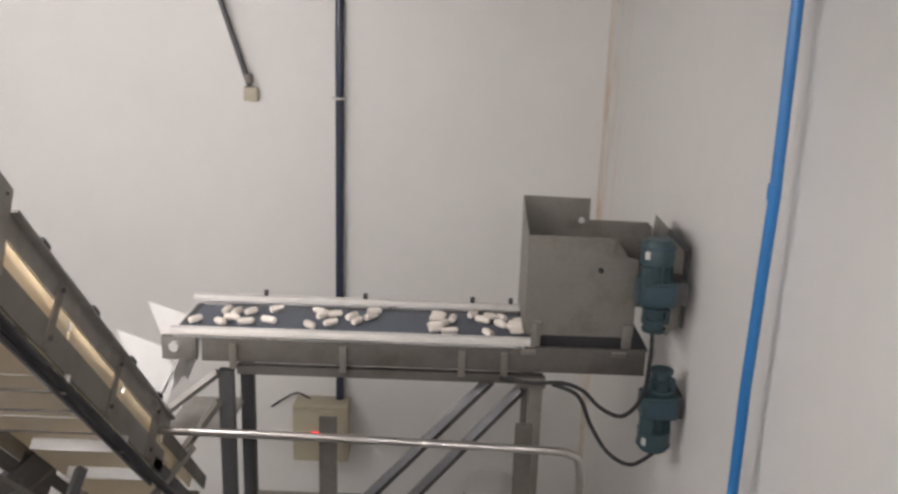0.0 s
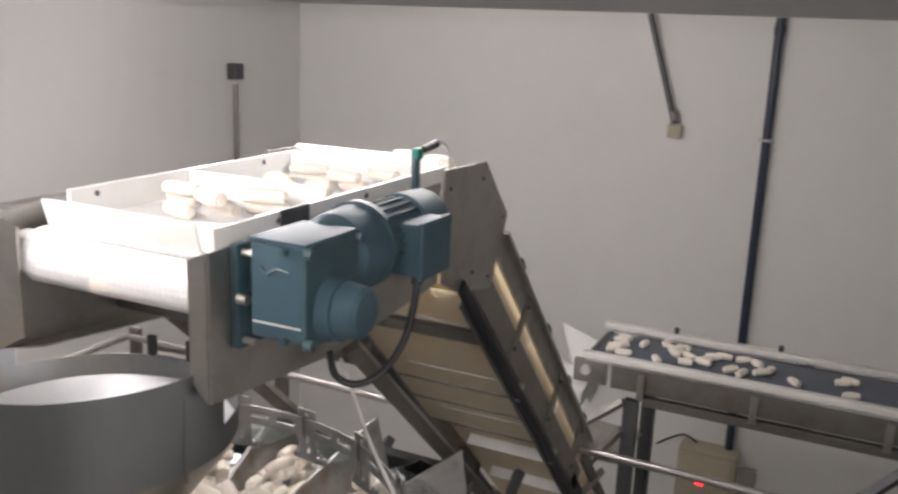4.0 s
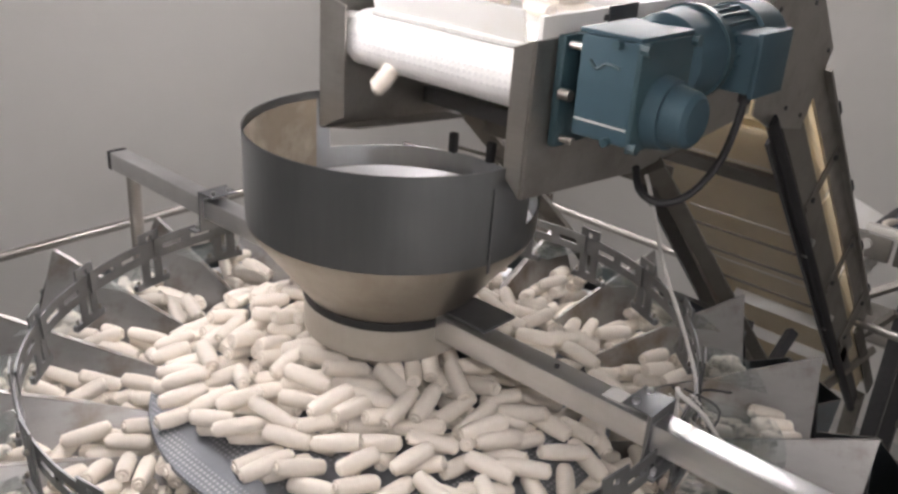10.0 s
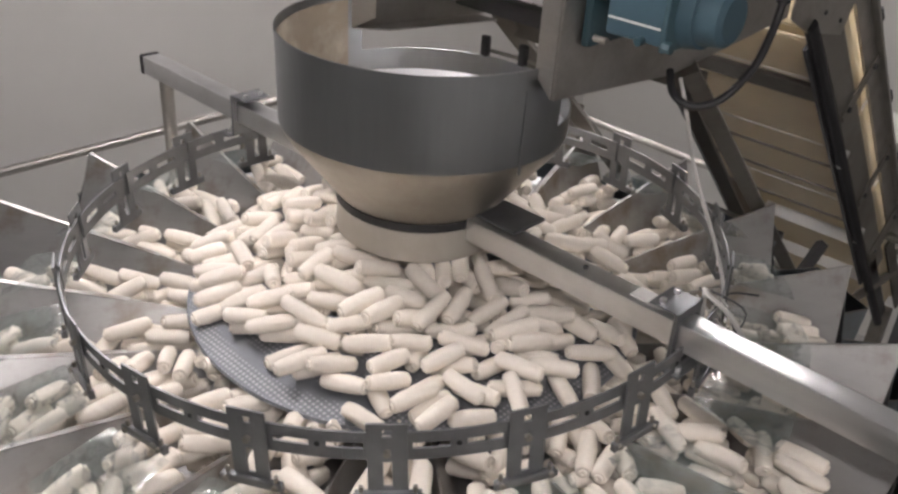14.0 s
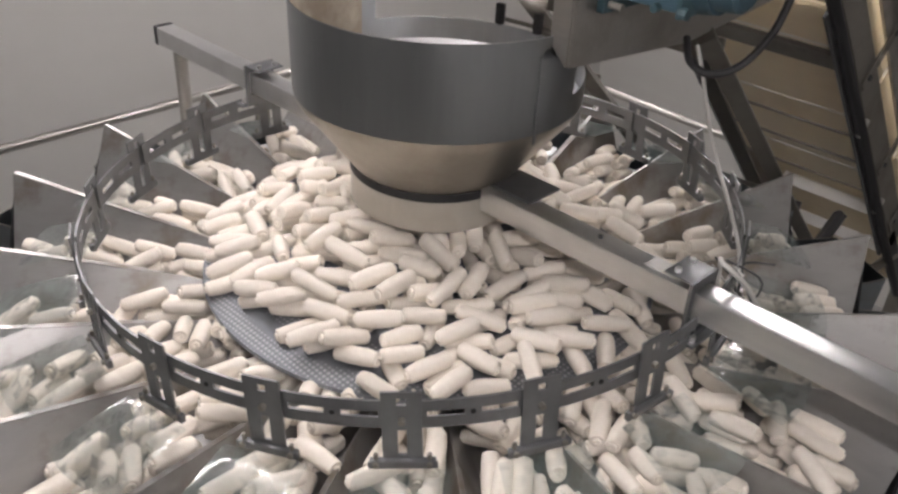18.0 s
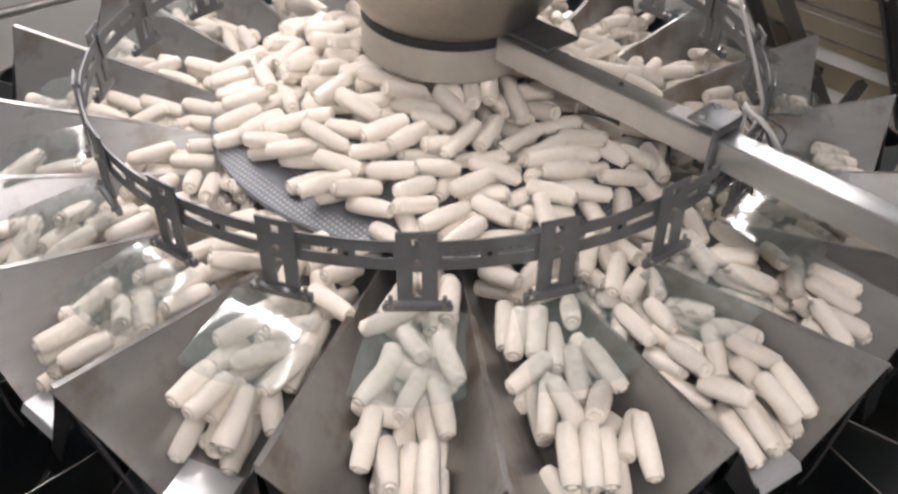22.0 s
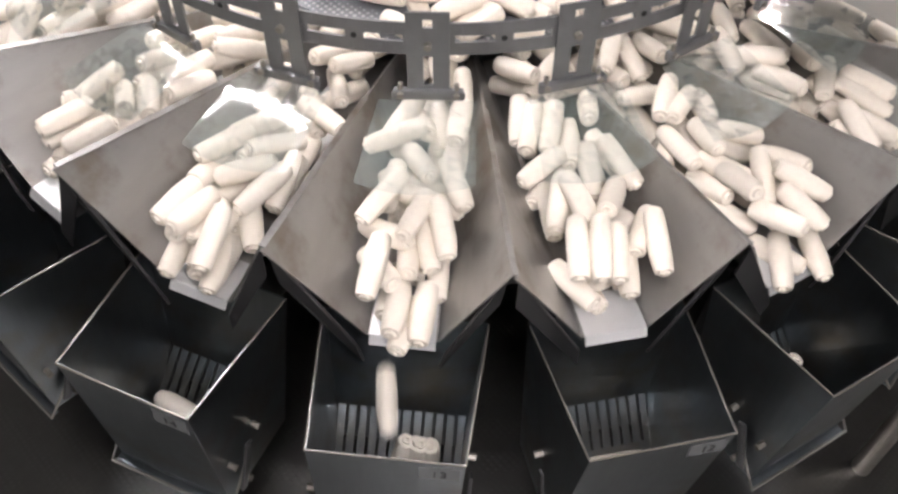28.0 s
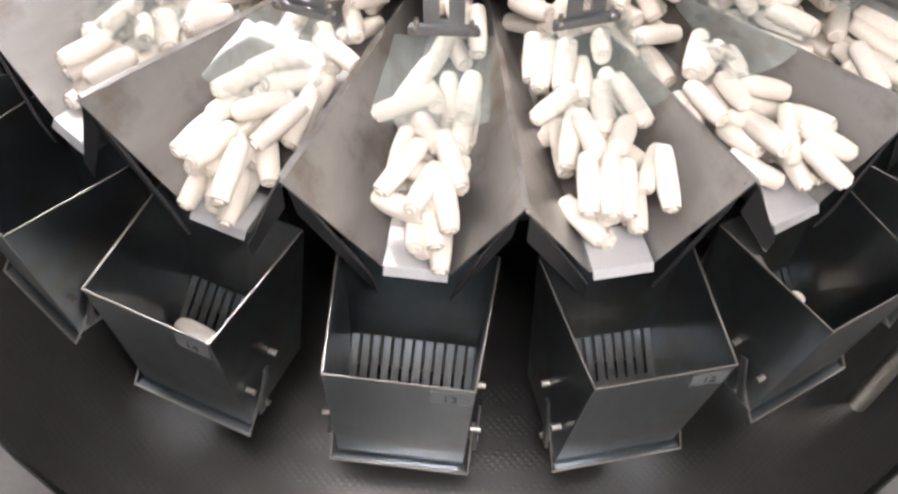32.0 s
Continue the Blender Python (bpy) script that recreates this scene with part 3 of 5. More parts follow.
def build_beam():
    by, bz, h = -0.013, 0.905, 0.041
    beam = thing("support_beam", "polished square stainless beam carrying the funnel", "beam")
    part("tube", box(B(), 0.582, by, bz, 0.886, h, h, 0.003), BEAMM, beam)
    part("tube", box(B(), -0.502, by, bz, 0.726, h, h, 0.003), BEAMM, beam)
    part("end_cap", box(B(), -0.871, by, bz, 0.014, h + 0.003, h + 0.003, 0.004), BLACK, beam, "black plastic end cap")
    part("end_post", cyl(B(), (-0.808, by, 0.20), (-0.808, by, bz - h / 2), 0.015), STEEL, beam)
    part("end_post", cyl(B(), (0.990, by, 0.16), (0.990, by, bz - h / 2), 0.015), STEEL, beam)
    for sx, x in ((-1, -0.497), (1, 0.530)):
        bm = B()
        # a plate bent round the tube: back, top fold and foot on the ring
        for y0, y1, z0, z1 in ((by - h / 2 - 0.012, by - h / 2 - 0.002, 0.858, 0.944), (by + h / 2 + 0.002, by + h / 2 + 0.012, 0.858, 0.944),
                               (by - h / 2 - 0.002, by + h / 2 + 0.002, bz + h / 2 + 0.002, 0.944), (by - h / 2 - 0.002, by + h / 2 + 0.002, 0.858, bz - h / 2 - 0.002)):
            box(bm, x, (y0 + y1) / 2, (z0 + z1) / 2, 0.005, y1 - y0, z1 - z0)
        box(bm, x - sx * 0.022, by, 0.9425, 0.044, h + 0.018, 0.003, 0.001)
        box(bm, x + sx * 0.014, by, 0.858, 0.024, 0.084, 0.004, 0.001)
        part("clamp", bm, RINGM, beam)
        for dy in (-0.018, 0.018):
            part("bolt", cyl(B(), (x - sx * 0.030, by + dy, 0.944), (x - sx * 0.030, by + dy, 0.950), 0.005, seg=6), BRIGHT, beam)
            part("bolt", cyl(B(), (x + sx * 0.016, by + dy * 1.6, 0.860), (x + sx * 0.016, by + dy * 1.6, 0.868), 0.005, seg=6), BRIGHT, beam)
    for sx in (-1, 1):
        part("saddle", box(B(), sx * 0.186, by + 0.030, 0.929, 0.085, 0.075, 0.005, 0.001), RINGM, beam, "dark flat saddle plate")
    part("bolt", cyl(B(), (0.36, by, bz + h / 2), (0.36, by, bz + h / 2 + 0.004), 0.004, seg=10), DARK, beam)
    part("tape_patch", box(B(), 0.47, by + 0.004, bz + h / 2 + 0.0008, 0.05, 0.030, 0.0012), GREYP, beam, "worn grey tape patch")
    return beam


core = weigher_core()
build_ring()
build_funnel()
build_beam()
pan0 = build_pan()
hop0 = build_hopper()
flap0 = build_flap()
pans, hops = {0: pan0}, {0: hop0}
for ob in (pan0, hop0):
    ob.matrix_world = turn(0)
flap0.matrix_world = RING_POSE @ pose(0, 0, 0, 0, 0, RING_BASE)
for k in range(1, HEADS):
    kk = k if k <= 10 else k - HEADS
    pans[kk] = copy_thing(pan0, turn(kk))
    hops[kk] = copy_thing(hop0, turn(kk))
    copy_thing(flap0, RING_POSE @ pose(0, 0, 0, 0, 0, RING_BASE + STEP * kk))
for k, word in ((0, "13"), (-1, "14"), (1, "12")):
    m = Matrix(((0, 0, 1, 0.9625), (1, 0, 0, 0.058), (0, 1, 0, 0.575), (0, 0, 0, 1)))
    plq = part("number_plate_strip", box(B(), 0.9605, 0.058, 0.575, 0.0012, 0.044, 0.026), NUMM, hops[k], "steel printed number strip")
    text_bar(word, 0.019, hops[k], m, BLACK)


# ---- infeed conveyor over the funnel ----
def infeed():
    cv = thing("infeed_conveyor", "inclined stainless infeed conveyor with white flighted belt", "conveyor")
    xl, xr = -0.165, 0.262
    prof = [(-0.012, 1.155), (-0.012, 1.376), (0.70, 1.376), (0.70, 1.163), (0.30, 1.130)]
    for x, off in ((xl, -0.004), (xr, 0.004)):
        part("side_plate", prism(B(), [(x, y, z) for y, z in prof], (off, 0, 0)), STEEL, cv)
        part("end_flange", plate(B(), [(x, -0.012, 1.155), (x, -0.012, 1.376), (x + (0.056 if off < 0 else -0.031), -0.012, 1.362), (x + (0.056 if off < 0 else -0.031), -0.012, 1.185)], 0.004), STEEL, cv)
        part("bottom_lip", plate(B(), [(x, -0.010, 1.156), (x, 0.30, 1.131), (x + (0.050 if off < 0 else -0.025), 0.30, 1.133), (x + (0.050 if off < 0 else -0.025), 0.03, 1.158)], 0.003), STEEL, cv)
        pent = [(0.704, 1.402), (0.917, 1.396), (1.061, 1.252), (0.975, 1.085), (0.79, 1.120), (0.704, 1.160)]
        part("head_plate", prism(B(), [(x + 2 * off, y, z) for y, z in pent], (off, 0, 0)), STEEL, cv, "five-sided steel head plate")
        for y, z in ((0.73, 1.36), (0.73, 1.20), (0.90, 1.36), (1.03, 1.25), (0.95, 1.12), (0.86, 1.15)):
            part("bolt", cyl(B(), (x + 2 * off, y, z), (x + 2 * off + 1.8 * off, y, z), 0.005, seg=6), DARK, cv)
        # inclined side: upper rail, open window, band and lower flange
        def strip(nm, s0, s1, v0, v1, xo, th, m, label=""):
            return part(nm, prism(B(), [(xo, (a + b) / 2, (a - b) / 2) for a, b in ((s0, v0), (s1, v0), (s1, v1), (s0, v1))], (th, 0, 0)), m, cv, label)
        strip("incline_rail", 2.170, 2.262, -0.20, 1.74, x, 2 * off, STEEL)
        strip("rail_fold", 2.250, 2.262, -0.16, 1.74, x + 2 * off, 4 * off, STEEL)
        strip("side_band", 1.985, 2.092, -0.22, 1.74, x, 2 * off, DULL)
        strip("lower_flange", 1.905, 1.975, -0.24, 1.66, x - off, 2 * off, DARK)
        for v in (0.26, 0.92, 1.46):
            w = 0.10 if v > 1.4 else 0.045
            strip("side_bracket", 1.99, 2.255, v, v + w, x + 2.2 * off, 1.2 * off, DULL)
            for sb in (2.03, 2.21):
                part("bolt", cyl(B(), (x + 3.4 * off, (sb + v + w / 2) / 2, (sb - v - w / 2) / 2), (x + 5 * off, (sb + v + w / 2) / 2, (sb - v - w / 2) / 2), 0.007, seg=8), DARK, cv)
        for v in (0.07, 0.57, 1.05, 1.47):
            part("incline_clip", box(B(), x + 3 * off, (2.268 + v) / 2, (2.268 - v) / 2, 0.022, 0.046, 0.020, 0.003, (-45, 0, 0)), BLACK, cv, "black plastic rail clip")
        for v in (0.50, 1.18):
            part("cable_clip", box(B(), x + 3 * off, (1.95 + v) / 2, (1.95 - v) / 2, 0.014, 0.014, 0.05, 0.002, (-45, 0, 0)), GREYP, cv)
        # the narrower foot of the incline
        strip("foot_rail", 2.13, 2.20, 1.70, 2.55, x, 2 * off, GRIME)
        strip("foot_rail", 1.98, 2.04, 1.62, 2.55, x, 2 * off, DARK)
    # belt: top run, nose, return run
    w = xr - xl - 0.052
    xc = (xl + 0.044 + xr - 0.008) / 2
    part("belt_top", box(B(), xc, 0.375, 1.350, w, 0.66, 0.006), BELTW, cv, "white modular plastic belt")
    bm = B()
    arc = [(0.045 - rr * math.sin(radians(a)), 1.308 + rr * math.cos(radians(a))) for rr, rng in ((0.045, range(0, 181, 12)), (0.040, range(180, -1, -12))) for a in rng]
    prism(bm, [(xc - w / 2, y, z) for y, z in arc], (w, 0, 0))
    part("belt_nose", bm, BELTW, cv, "white modular plastic belt turning at the nose")
    part("belt_return", box(B(), xc, 0.335, 1.2655, w, 0.58, 0.006), BELTW, cv)
    part("nose_roller", cyl(B(), (xl + 0.005, 0.045, 1.308), (xr - 0.005, 0.045, 1.308), 0.036, seg=28), GREYP, cv)
    xc = (xl + xr) / 2
    part("cross_bar", box(B(), xc, 0.25, 1.175, xr - xl, 0.03, 0.03, 0.002), DARK, cv)
    # white side boards
    for x in (xl + 0.040, xr - 0.012):
        yy = 0.105 if x < 0 else 0.012
        part("side_board", box(B(), x, (yy + 0.76) / 2, 1.378, 0.010, 0.76 - yy, 0.051, 0.002), WHITEP, cv, "white plastic side board")
        for y in (0.16, 0.42, 0.62):
            part("board_screw", cyl(B(), (x - 0.007, y, 1.39), (x + 0.007, y, 1.39), 0.005, seg=8), DARK, cv)
    part("end_board", box(B(), xc + 0.0, 0.765, 1.383, w - 0.01, 0.010, 0.066, 0.002), WHITEP, cv)
    part("left_wing", box(B(), xl - 0.005, 0.42, 1.382, 0.03, 0.8, 0.010, 0.002), STEEL, cv)
    # incline belt and its cream side walls
    def slope(x0, x1, u0, u1, d0, th, m, nm):
        p = []
        for x, u in ((x0, u0), (x1, u0), (x1, u1), (x0, u1)):
            p.append((x, 0.98 + u * 0.7071 + d0 * 0.7071, 1.17 - u * 0.7071 + d0 * 0.7071))
        return part(nm, plate(B(), p, th), m, cv)
    slope(xl + 0.01, xr - 0.01, 0.0, 1.85, -0.005, 0.006, CREAMP, "incline_belt")
    slope(xl + 0.02, xr - 0.02, 0.05, 1.85, -0.075, 0.004, CREAMP, "incline_return")
    for x in (xl + 0.008, xr - 0.008):
        for i in range(4):
            u0, u1 = 0.04 + 0.44 * i, 0.04 + 0.44 * i + 0.42
            p = [(x, 0.98 + u * 0.7071 + d * 0.7071, 1.17 - u * 0.7071 + d * 0.7071) for u, d in ((u0, -0.055), (u1, -0.055), (u1, 0.022), (u0, 0.022))]
            part("side_curtain", plate(B(), p, 0.003), CREAMP, cv, "cream plastic side panel")
    # underside guard sheets with folded ribs
    for v0, v1 in ((-0.16, 0.10), (0.17, 0.68), (0.695, 0.90), (0.915, 1.17)):
        p = [(x, (1.99 + v) / 2, (1.99 - v) / 2) for x, v in ((xl, v0), (xr - 0.012, v0), (xr - 0.012, v1), (xl, v1))]
        part("underguard", plate(B(), p, 0.004), CREAMP, cv, "cream plastic underguard sheet")
        p = [(x, (1.985 + v) / 2, (1.985 - v) / 2) for x, v in ((xl, v1 - 0.006), (xr - 0.012, v1 - 0.006), (xr - 0.012, v1 + 0.010), (xl, v1 + 0.010))]
        part("underguard_rib", plate(B(), p, 0.006), DULL, cv)
    p = [(x, (1.97 + v) / 2, (1.97 - v) / 2) for x, v in ((xl - 0.03, 0.09), (xr, 0.09), (xr, 0.18), (xl - 0.03, 0.18))]
    part("cross_channel", plate(B(), p, 0.010), GRIME, cv, "brown-stained steel cross channel")
    part("power_cable", tube(B(), curve_points([(xr + 0.012, 0.80, 1.135), (xr + 0.014, 1.10, 0.835), (xr + 0.014, 1.40, 0.535), (xr + 0.014, 1.75, 0.185), (xr + 0.012, 2.12, -0.17)]), 0.0145), BLACK, cv, "thick black power cable")
    # frame
    for x in (xl, xr):
        fr = B()
        tube(fr, [(x, 0.36, 1.13), (x, 1.28, 0.28)], 0.021, 4)
        part("brace", fr, GRIME, cv)
        part("frame_leg", box(B(), x, 1.30, (DECK + 0.35) / 2 - 0.1, 0.05, 0.05, 0.35 - DECK + 0.2, 0.003), DARK, cv)
        part("frame_leg", box(B(), x, 2.20, (FLOOR - 0.15) / 2, 0.05, 0.05, -0.15 - FLOOR, 0.003), DULL, cv)
        tube_b = B()
        tube(tube_b, [(x, 0.78, 0.13), (x, 1.30, 0.45)], 0.018, 4)
        part("brace", tube_b, DARK, cv)
        tb = B()
        tube(tb, [(x, 1.28, 0.13), (x, 2.24, 0.02)], 0.018, 4)
        part("brace", tb, DULL, cv)
    part("cross_bar", box(B(), xc, 0.42, 1.09, xr - xl, 0.035, 0.035, 0.002), GRIME, cv)
    part("strut_block", box(B(), xl, 1.655, 0.45, 0.05, 0.07, 0.16, 0.006, (20, 0, 0)), DARK, cv, "dark steel strut block")
    part("gusset", prism(B(), [(xl - 0.02, 1.60, 0.20), (xl - 0.02, 2.06, 0.16), (xl - 0.02, 2.02, 0.03), (xl - 0.02, 1.86, -0.06), (xl - 0.02, 1.66, 0.06)], (0.03, 0, 0)), DARK, cv, "dark steel gusset plate")
    part("cross_bar", box(B(), xc, 0.98, 0.57, xr - xl, 0.04, 0.04, 0.002), DARK, cv)
    # label plate and sensor
    part("tag_plate", box(B(), xr + 0.006, 0.185, 1.392, 0.003, 0.075, 0.035, 0.001), DARK, cv, "small dark tag plate")
    part("sensor_post", box(B(), xr + 0.018, 0.560, 1.405, 0.012, 0.016, 0.08, 0.002), TEAL, cv)
    part("sensor_head", box(B(), xr + 0.018, 0.565, 1.452, 0.016, 0.022, 0.022, 0.003), glow("green_sensor", (0.0, 0.16, 0.12), 0.0), cv, "green photo sensor")
    part("sensor_lead", tube(B(), curve_points([(xr + 0.018, 0.60, 1.455), (xr + 0.018, 0.66, 1.465), (xr + 0.01, 0.72, 1.44), (xr + 0.006, 0.735, 1.385)]), 0.003, 6), GREYP, cv)
    part("sensor_plug", cyl(B(), (xr + 0.018, 0.585, 1.457), (xr + 0.018, 0.645, 1.463), 0.008, seg=10), BLACK, cv)
    return cv


def gear_motor():
    gm = thing("gear_motor", "blue-grey gear motor bolted to the infeed conveyor", "gear motor")
    part("flange", box(B(), 0.276, 0.085, 1.305, 0.014, 0.115, 0.155, 0.004), TEAL, gm)
    for z in (1.240, 1.370):
        for y in (0.040, 0.130):
            part("bolt", cyl(B(), (0.283, y, z), (0.304, y, z), 0.0055, seg=8), STEEL, gm)
    part("flange_bolt", cyl(B(), (0.283, 0.028, 1.305), (0.300, 0.028, 1.305), 0.008, seg=12), STEEL, gm)
    part("gearbox", box(B(), 0.356, 0.080, 1.326, 0.088, 0.125, 0.136, 0.007), BLUE, gm)
    part("gearbox_lid", box(B(), 0.355, 0.084, 1.397, 0.094, 0.130, 0.006, 0.002), BLUE, gm)
    part("gearbox_cover", box(B(), 0.403, 0.080, 1.324, 0.008, 0.132, 0.142, 0.003), TEAL, gm)
    for z in (1.262, 1.388):
        for y in (0.018, 0.142):
            part("lug", cyl(B(), (0.404, y, z), (0.416, y, z), 0.008, seg=8), TEAL, gm)
    part("casting_mark", tube(B(), curve_points([(0.330, 0.0165, 1.362), (0.342, 0.0165, 1.352), (0.355, 0.0165, 1.360), (0.376, 0.0165, 1.358)]), 0.0022, 6), TEAL, gm)
    part("seam_line", box(B(), 0.356, 0.0168, 1.282, 0.080, 0.002, 0.0025), GREYP, gm)
    part("shaft_boss", cyl(B(), (0.405, 0.078, 1.300), (0.428, 0.078, 1.300), 0.050, 0.046, 32), BLUE, gm)
    cap = lathe(B(), [(0.0, 0.036), (0.030, 0.036), (0.037, 0.030), (0.041, 0.0), (0.0, 0.0)], 36)
    bmesh.ops.transform(cap, verts=cap.verts[:], matrix=pose(0.427, 0.078, 1.300, 0, 90, 0))
    part("shaft_cap", cap, BLUE, gm)
    for z in (1.262, 1.388):
        part("corner_bolt", cyl(B(), (0.372, 0.0165, z), (0.372, 0.006, z), 0.006, seg=8), TEAL, gm)
    part("motor_neck", cyl(B(), (0.350, 0.140, 1.350), (0.350, 0.165, 1.350), 0.052, 0.062, 36), BLUE, gm)
    part("neck_drum", cyl(B(), (0.350, 0.165, 1.350), (0.350, 0.232, 1.350), 0.062, 0.066, 36), BLUE, gm)
    part("neck_collar", cyl(B(), (0.350, 0.232, 1.350), (0.350, 0.246, 1.350), 0.070, seg=36), TEAL, gm)
    part("motor_shell", cyl(B(), (0.350, 0.22, 1.352), (0.350, 0.375, 1.352), 0.052, seg=40), BLUE, gm)
    for i in range(14):
        a = radians(-20 + 17 * i)
        c, s = math.cos(a), math.sin(a)
        part("cooling_fin", box(B(), 0.350 + 0.0535 * c, 0.298, 1.352 + 0.0535 * s, 0.007, 0.135, 0.004, 0.001, (0, -math.degrees(a), 0)), BLUE, gm)
    part("fan_cowl", cyl(B(), (0.350, 0.372, 1.352), (0.350, 0.455, 1.352), 0.060, 0.056, 40), BLUE, gm)
    part("terminal_box", box(B(), 0.405, 0.340, 1.338, 0.050, 0.098, 0.088, 0.006), BLUE, gm)
    part("terminal_lid", box(B(), 0.434, 0.340, 1.338, 0.010, 0.104, 0.096, 0.004), BLUE, gm)
    part("cable_gland", cyl(B(), (0.415, 0.318, 1.296), (0.415, 0.318, 1.278), 0.010, seg=12), BLACK, gm)
    part("motor_cable", tube(B(), curve_points([(0.415, 0.318, 1.282), (0.413, 0.312, 1.24), (0.402, 0.300, 1.18), (0.378, 0.272, 1.130), (0.345, 0.245, 1.112), (0.312, 0.235, 1.125), (0.284, 0.262, 1.150)]), 0.0062), BLACK, gm, "black looped motor cable")
    return gm


infeed()
gear_motor()


# ---- feed conveyor and bin by the far wall ----
def feed_conveyor():
    cv = thing("feed_conveyor", "stainless feed conveyor with grey belt and pale edge guides", "conveyor")
    x0, x1, ya, yb = -0.13, 2.14, 3.13, 3.63
    part("belt", box(B(), (x0 + x1) / 2 + 0.03, (ya + yb) / 2, 0.120, x1 - x0 - 0.02, yb - ya - 0.06, 0.014, 0.004), BELT, cv, "blue-grey rubber belt")
    for y, xs in ((ya, -0.10), (yb, -0.13)):
        part("edge_guide", box(B(), (xs + 1.62) / 2, y, 0.158, 1.62 - xs, 0.050, 0.036, 0.012), GUIDEP, cv, "pale plastic edge guide")
        part("side_channel", box(B(), (0.05 + x1) / 2, y, 0.075, x1 - 0.05, 0.035, 0.125, 0.004), GRIME, cv)
        part("guide_rail", box(B(), (x0 + 1.62) / 2, y - 0.014, 0.134, 1.62 - x0 - 0.1, 0.01, 0.012, 0.002), BRIGHT, cv)
    part("end_bearing", box(B(), -0.055, ya - 0.006, 0.075, 0.165, 0.03, 0.115, 0.004), STEEL, cv)
    part("bearing_cap", cyl(B(), (-0.075, ya - 0.020, 0.085), (-0.075, ya - 0.040, 0.085), 0.024), GREYP, cv)
    part("end_roller", cyl(B(), (-0.085, ya + 0.02, 0.09), (-0.085, yb - 0.02, 0.09), 0.040), DARK, cv)
    part("lower_rail", box(B(), 0.94, ya + 0.02, -0.035, 1.46, 0.04, 0.045, 0.003), GRIME, cv)
    part("lower_rail", box(B(), 0.94, yb - 0.02, -0.035, 1.46, 0.04, 0.045, 0.003), GRIME, cv)
    for x in (0.20, 0.72, 1.28, 1.48):
        part("clamp_bracket", box(B(), x, ya - 0.024, 0.045, 0.035, 0.012, 0.13, 0.003), DULL, cv)
        part("guide_knob", cyl(B(), (x + 0.05, yb, 0.172), (x + 0.05, yb, 0.205), 0.012, seg=8), DARK, cv)
    part("rail_plate", box(B(), 1.61, ya - 0.004, -0.040, 0.14, 0.05, 0.05, 0.003), DULL, cv)
    for y in (ya + 0.04, yb - 0.04):
        part("leg", box(B(), 0.15, y, (FLOOR - 0.05) / 2, 0.07, 0.05, -0.05 - FLOOR, 0.004), DARK, cv)
        part("leg", box(B(), 1.64, y, (FLOOR - 0.05) / 2, 0.065, 0.05, -0.05 - FLOOR, 0.004), DULL, cv)
        for a, b in () if y > ya + 0.1 else (((1.42, -0.06), (0.60, -0.98)), ((1.57, -0.10), (0.86, -0.94))):
            bm = B()
            tube(bm, [(a[0], y, a[1]), (b[0], y, b[1])], 0.030, 4)
            part("brace", bm, DARK, cv)
        part("tie_bar", box(B(), 0.90, y, -0.98, 1.45, 0.05, 0.05, 0.003), DULL, cv)
    # white discharge chute at the lower end
    for s in (ya + 0.02, yb - 0.05):
        part("chute_side", prism(B(), [(-0.36, s, 0.14), (-0.10, s, 0.05), (-0.10, s, -0.12), (-0.17, s, -0.30), (-0.26, s, -0.16)], (0, 0.006, 0)), WHITEP, cv, "white plastic chute side")
    part("chute_floor", plate(B(), [(-0.06, ya + 0.02, 0.02), (-0.06, yb - 0.05, 0.02), (-0.20, yb - 0.05, -0.28), (-0.20, ya + 0.02, -0.28)], 0.006), WHITEP, cv, "white plastic chute floor")
    part("chute_stay", tube(B(), [(-0.18, ya, -0.30), (0.12, ya, -0.05)], 0.022, 4), STEEL, cv)
    part("chute_stay", tube(B(), [(-0.10, ya, -0.52), (0.12, ya, -0.20)], 0.022, 4), DULL, cv)
    part("drip_tray", box(B(), -0.02, 3.38, -0.40, 0.30, 0.44, 0.012, 0.003), STEEL, cv)


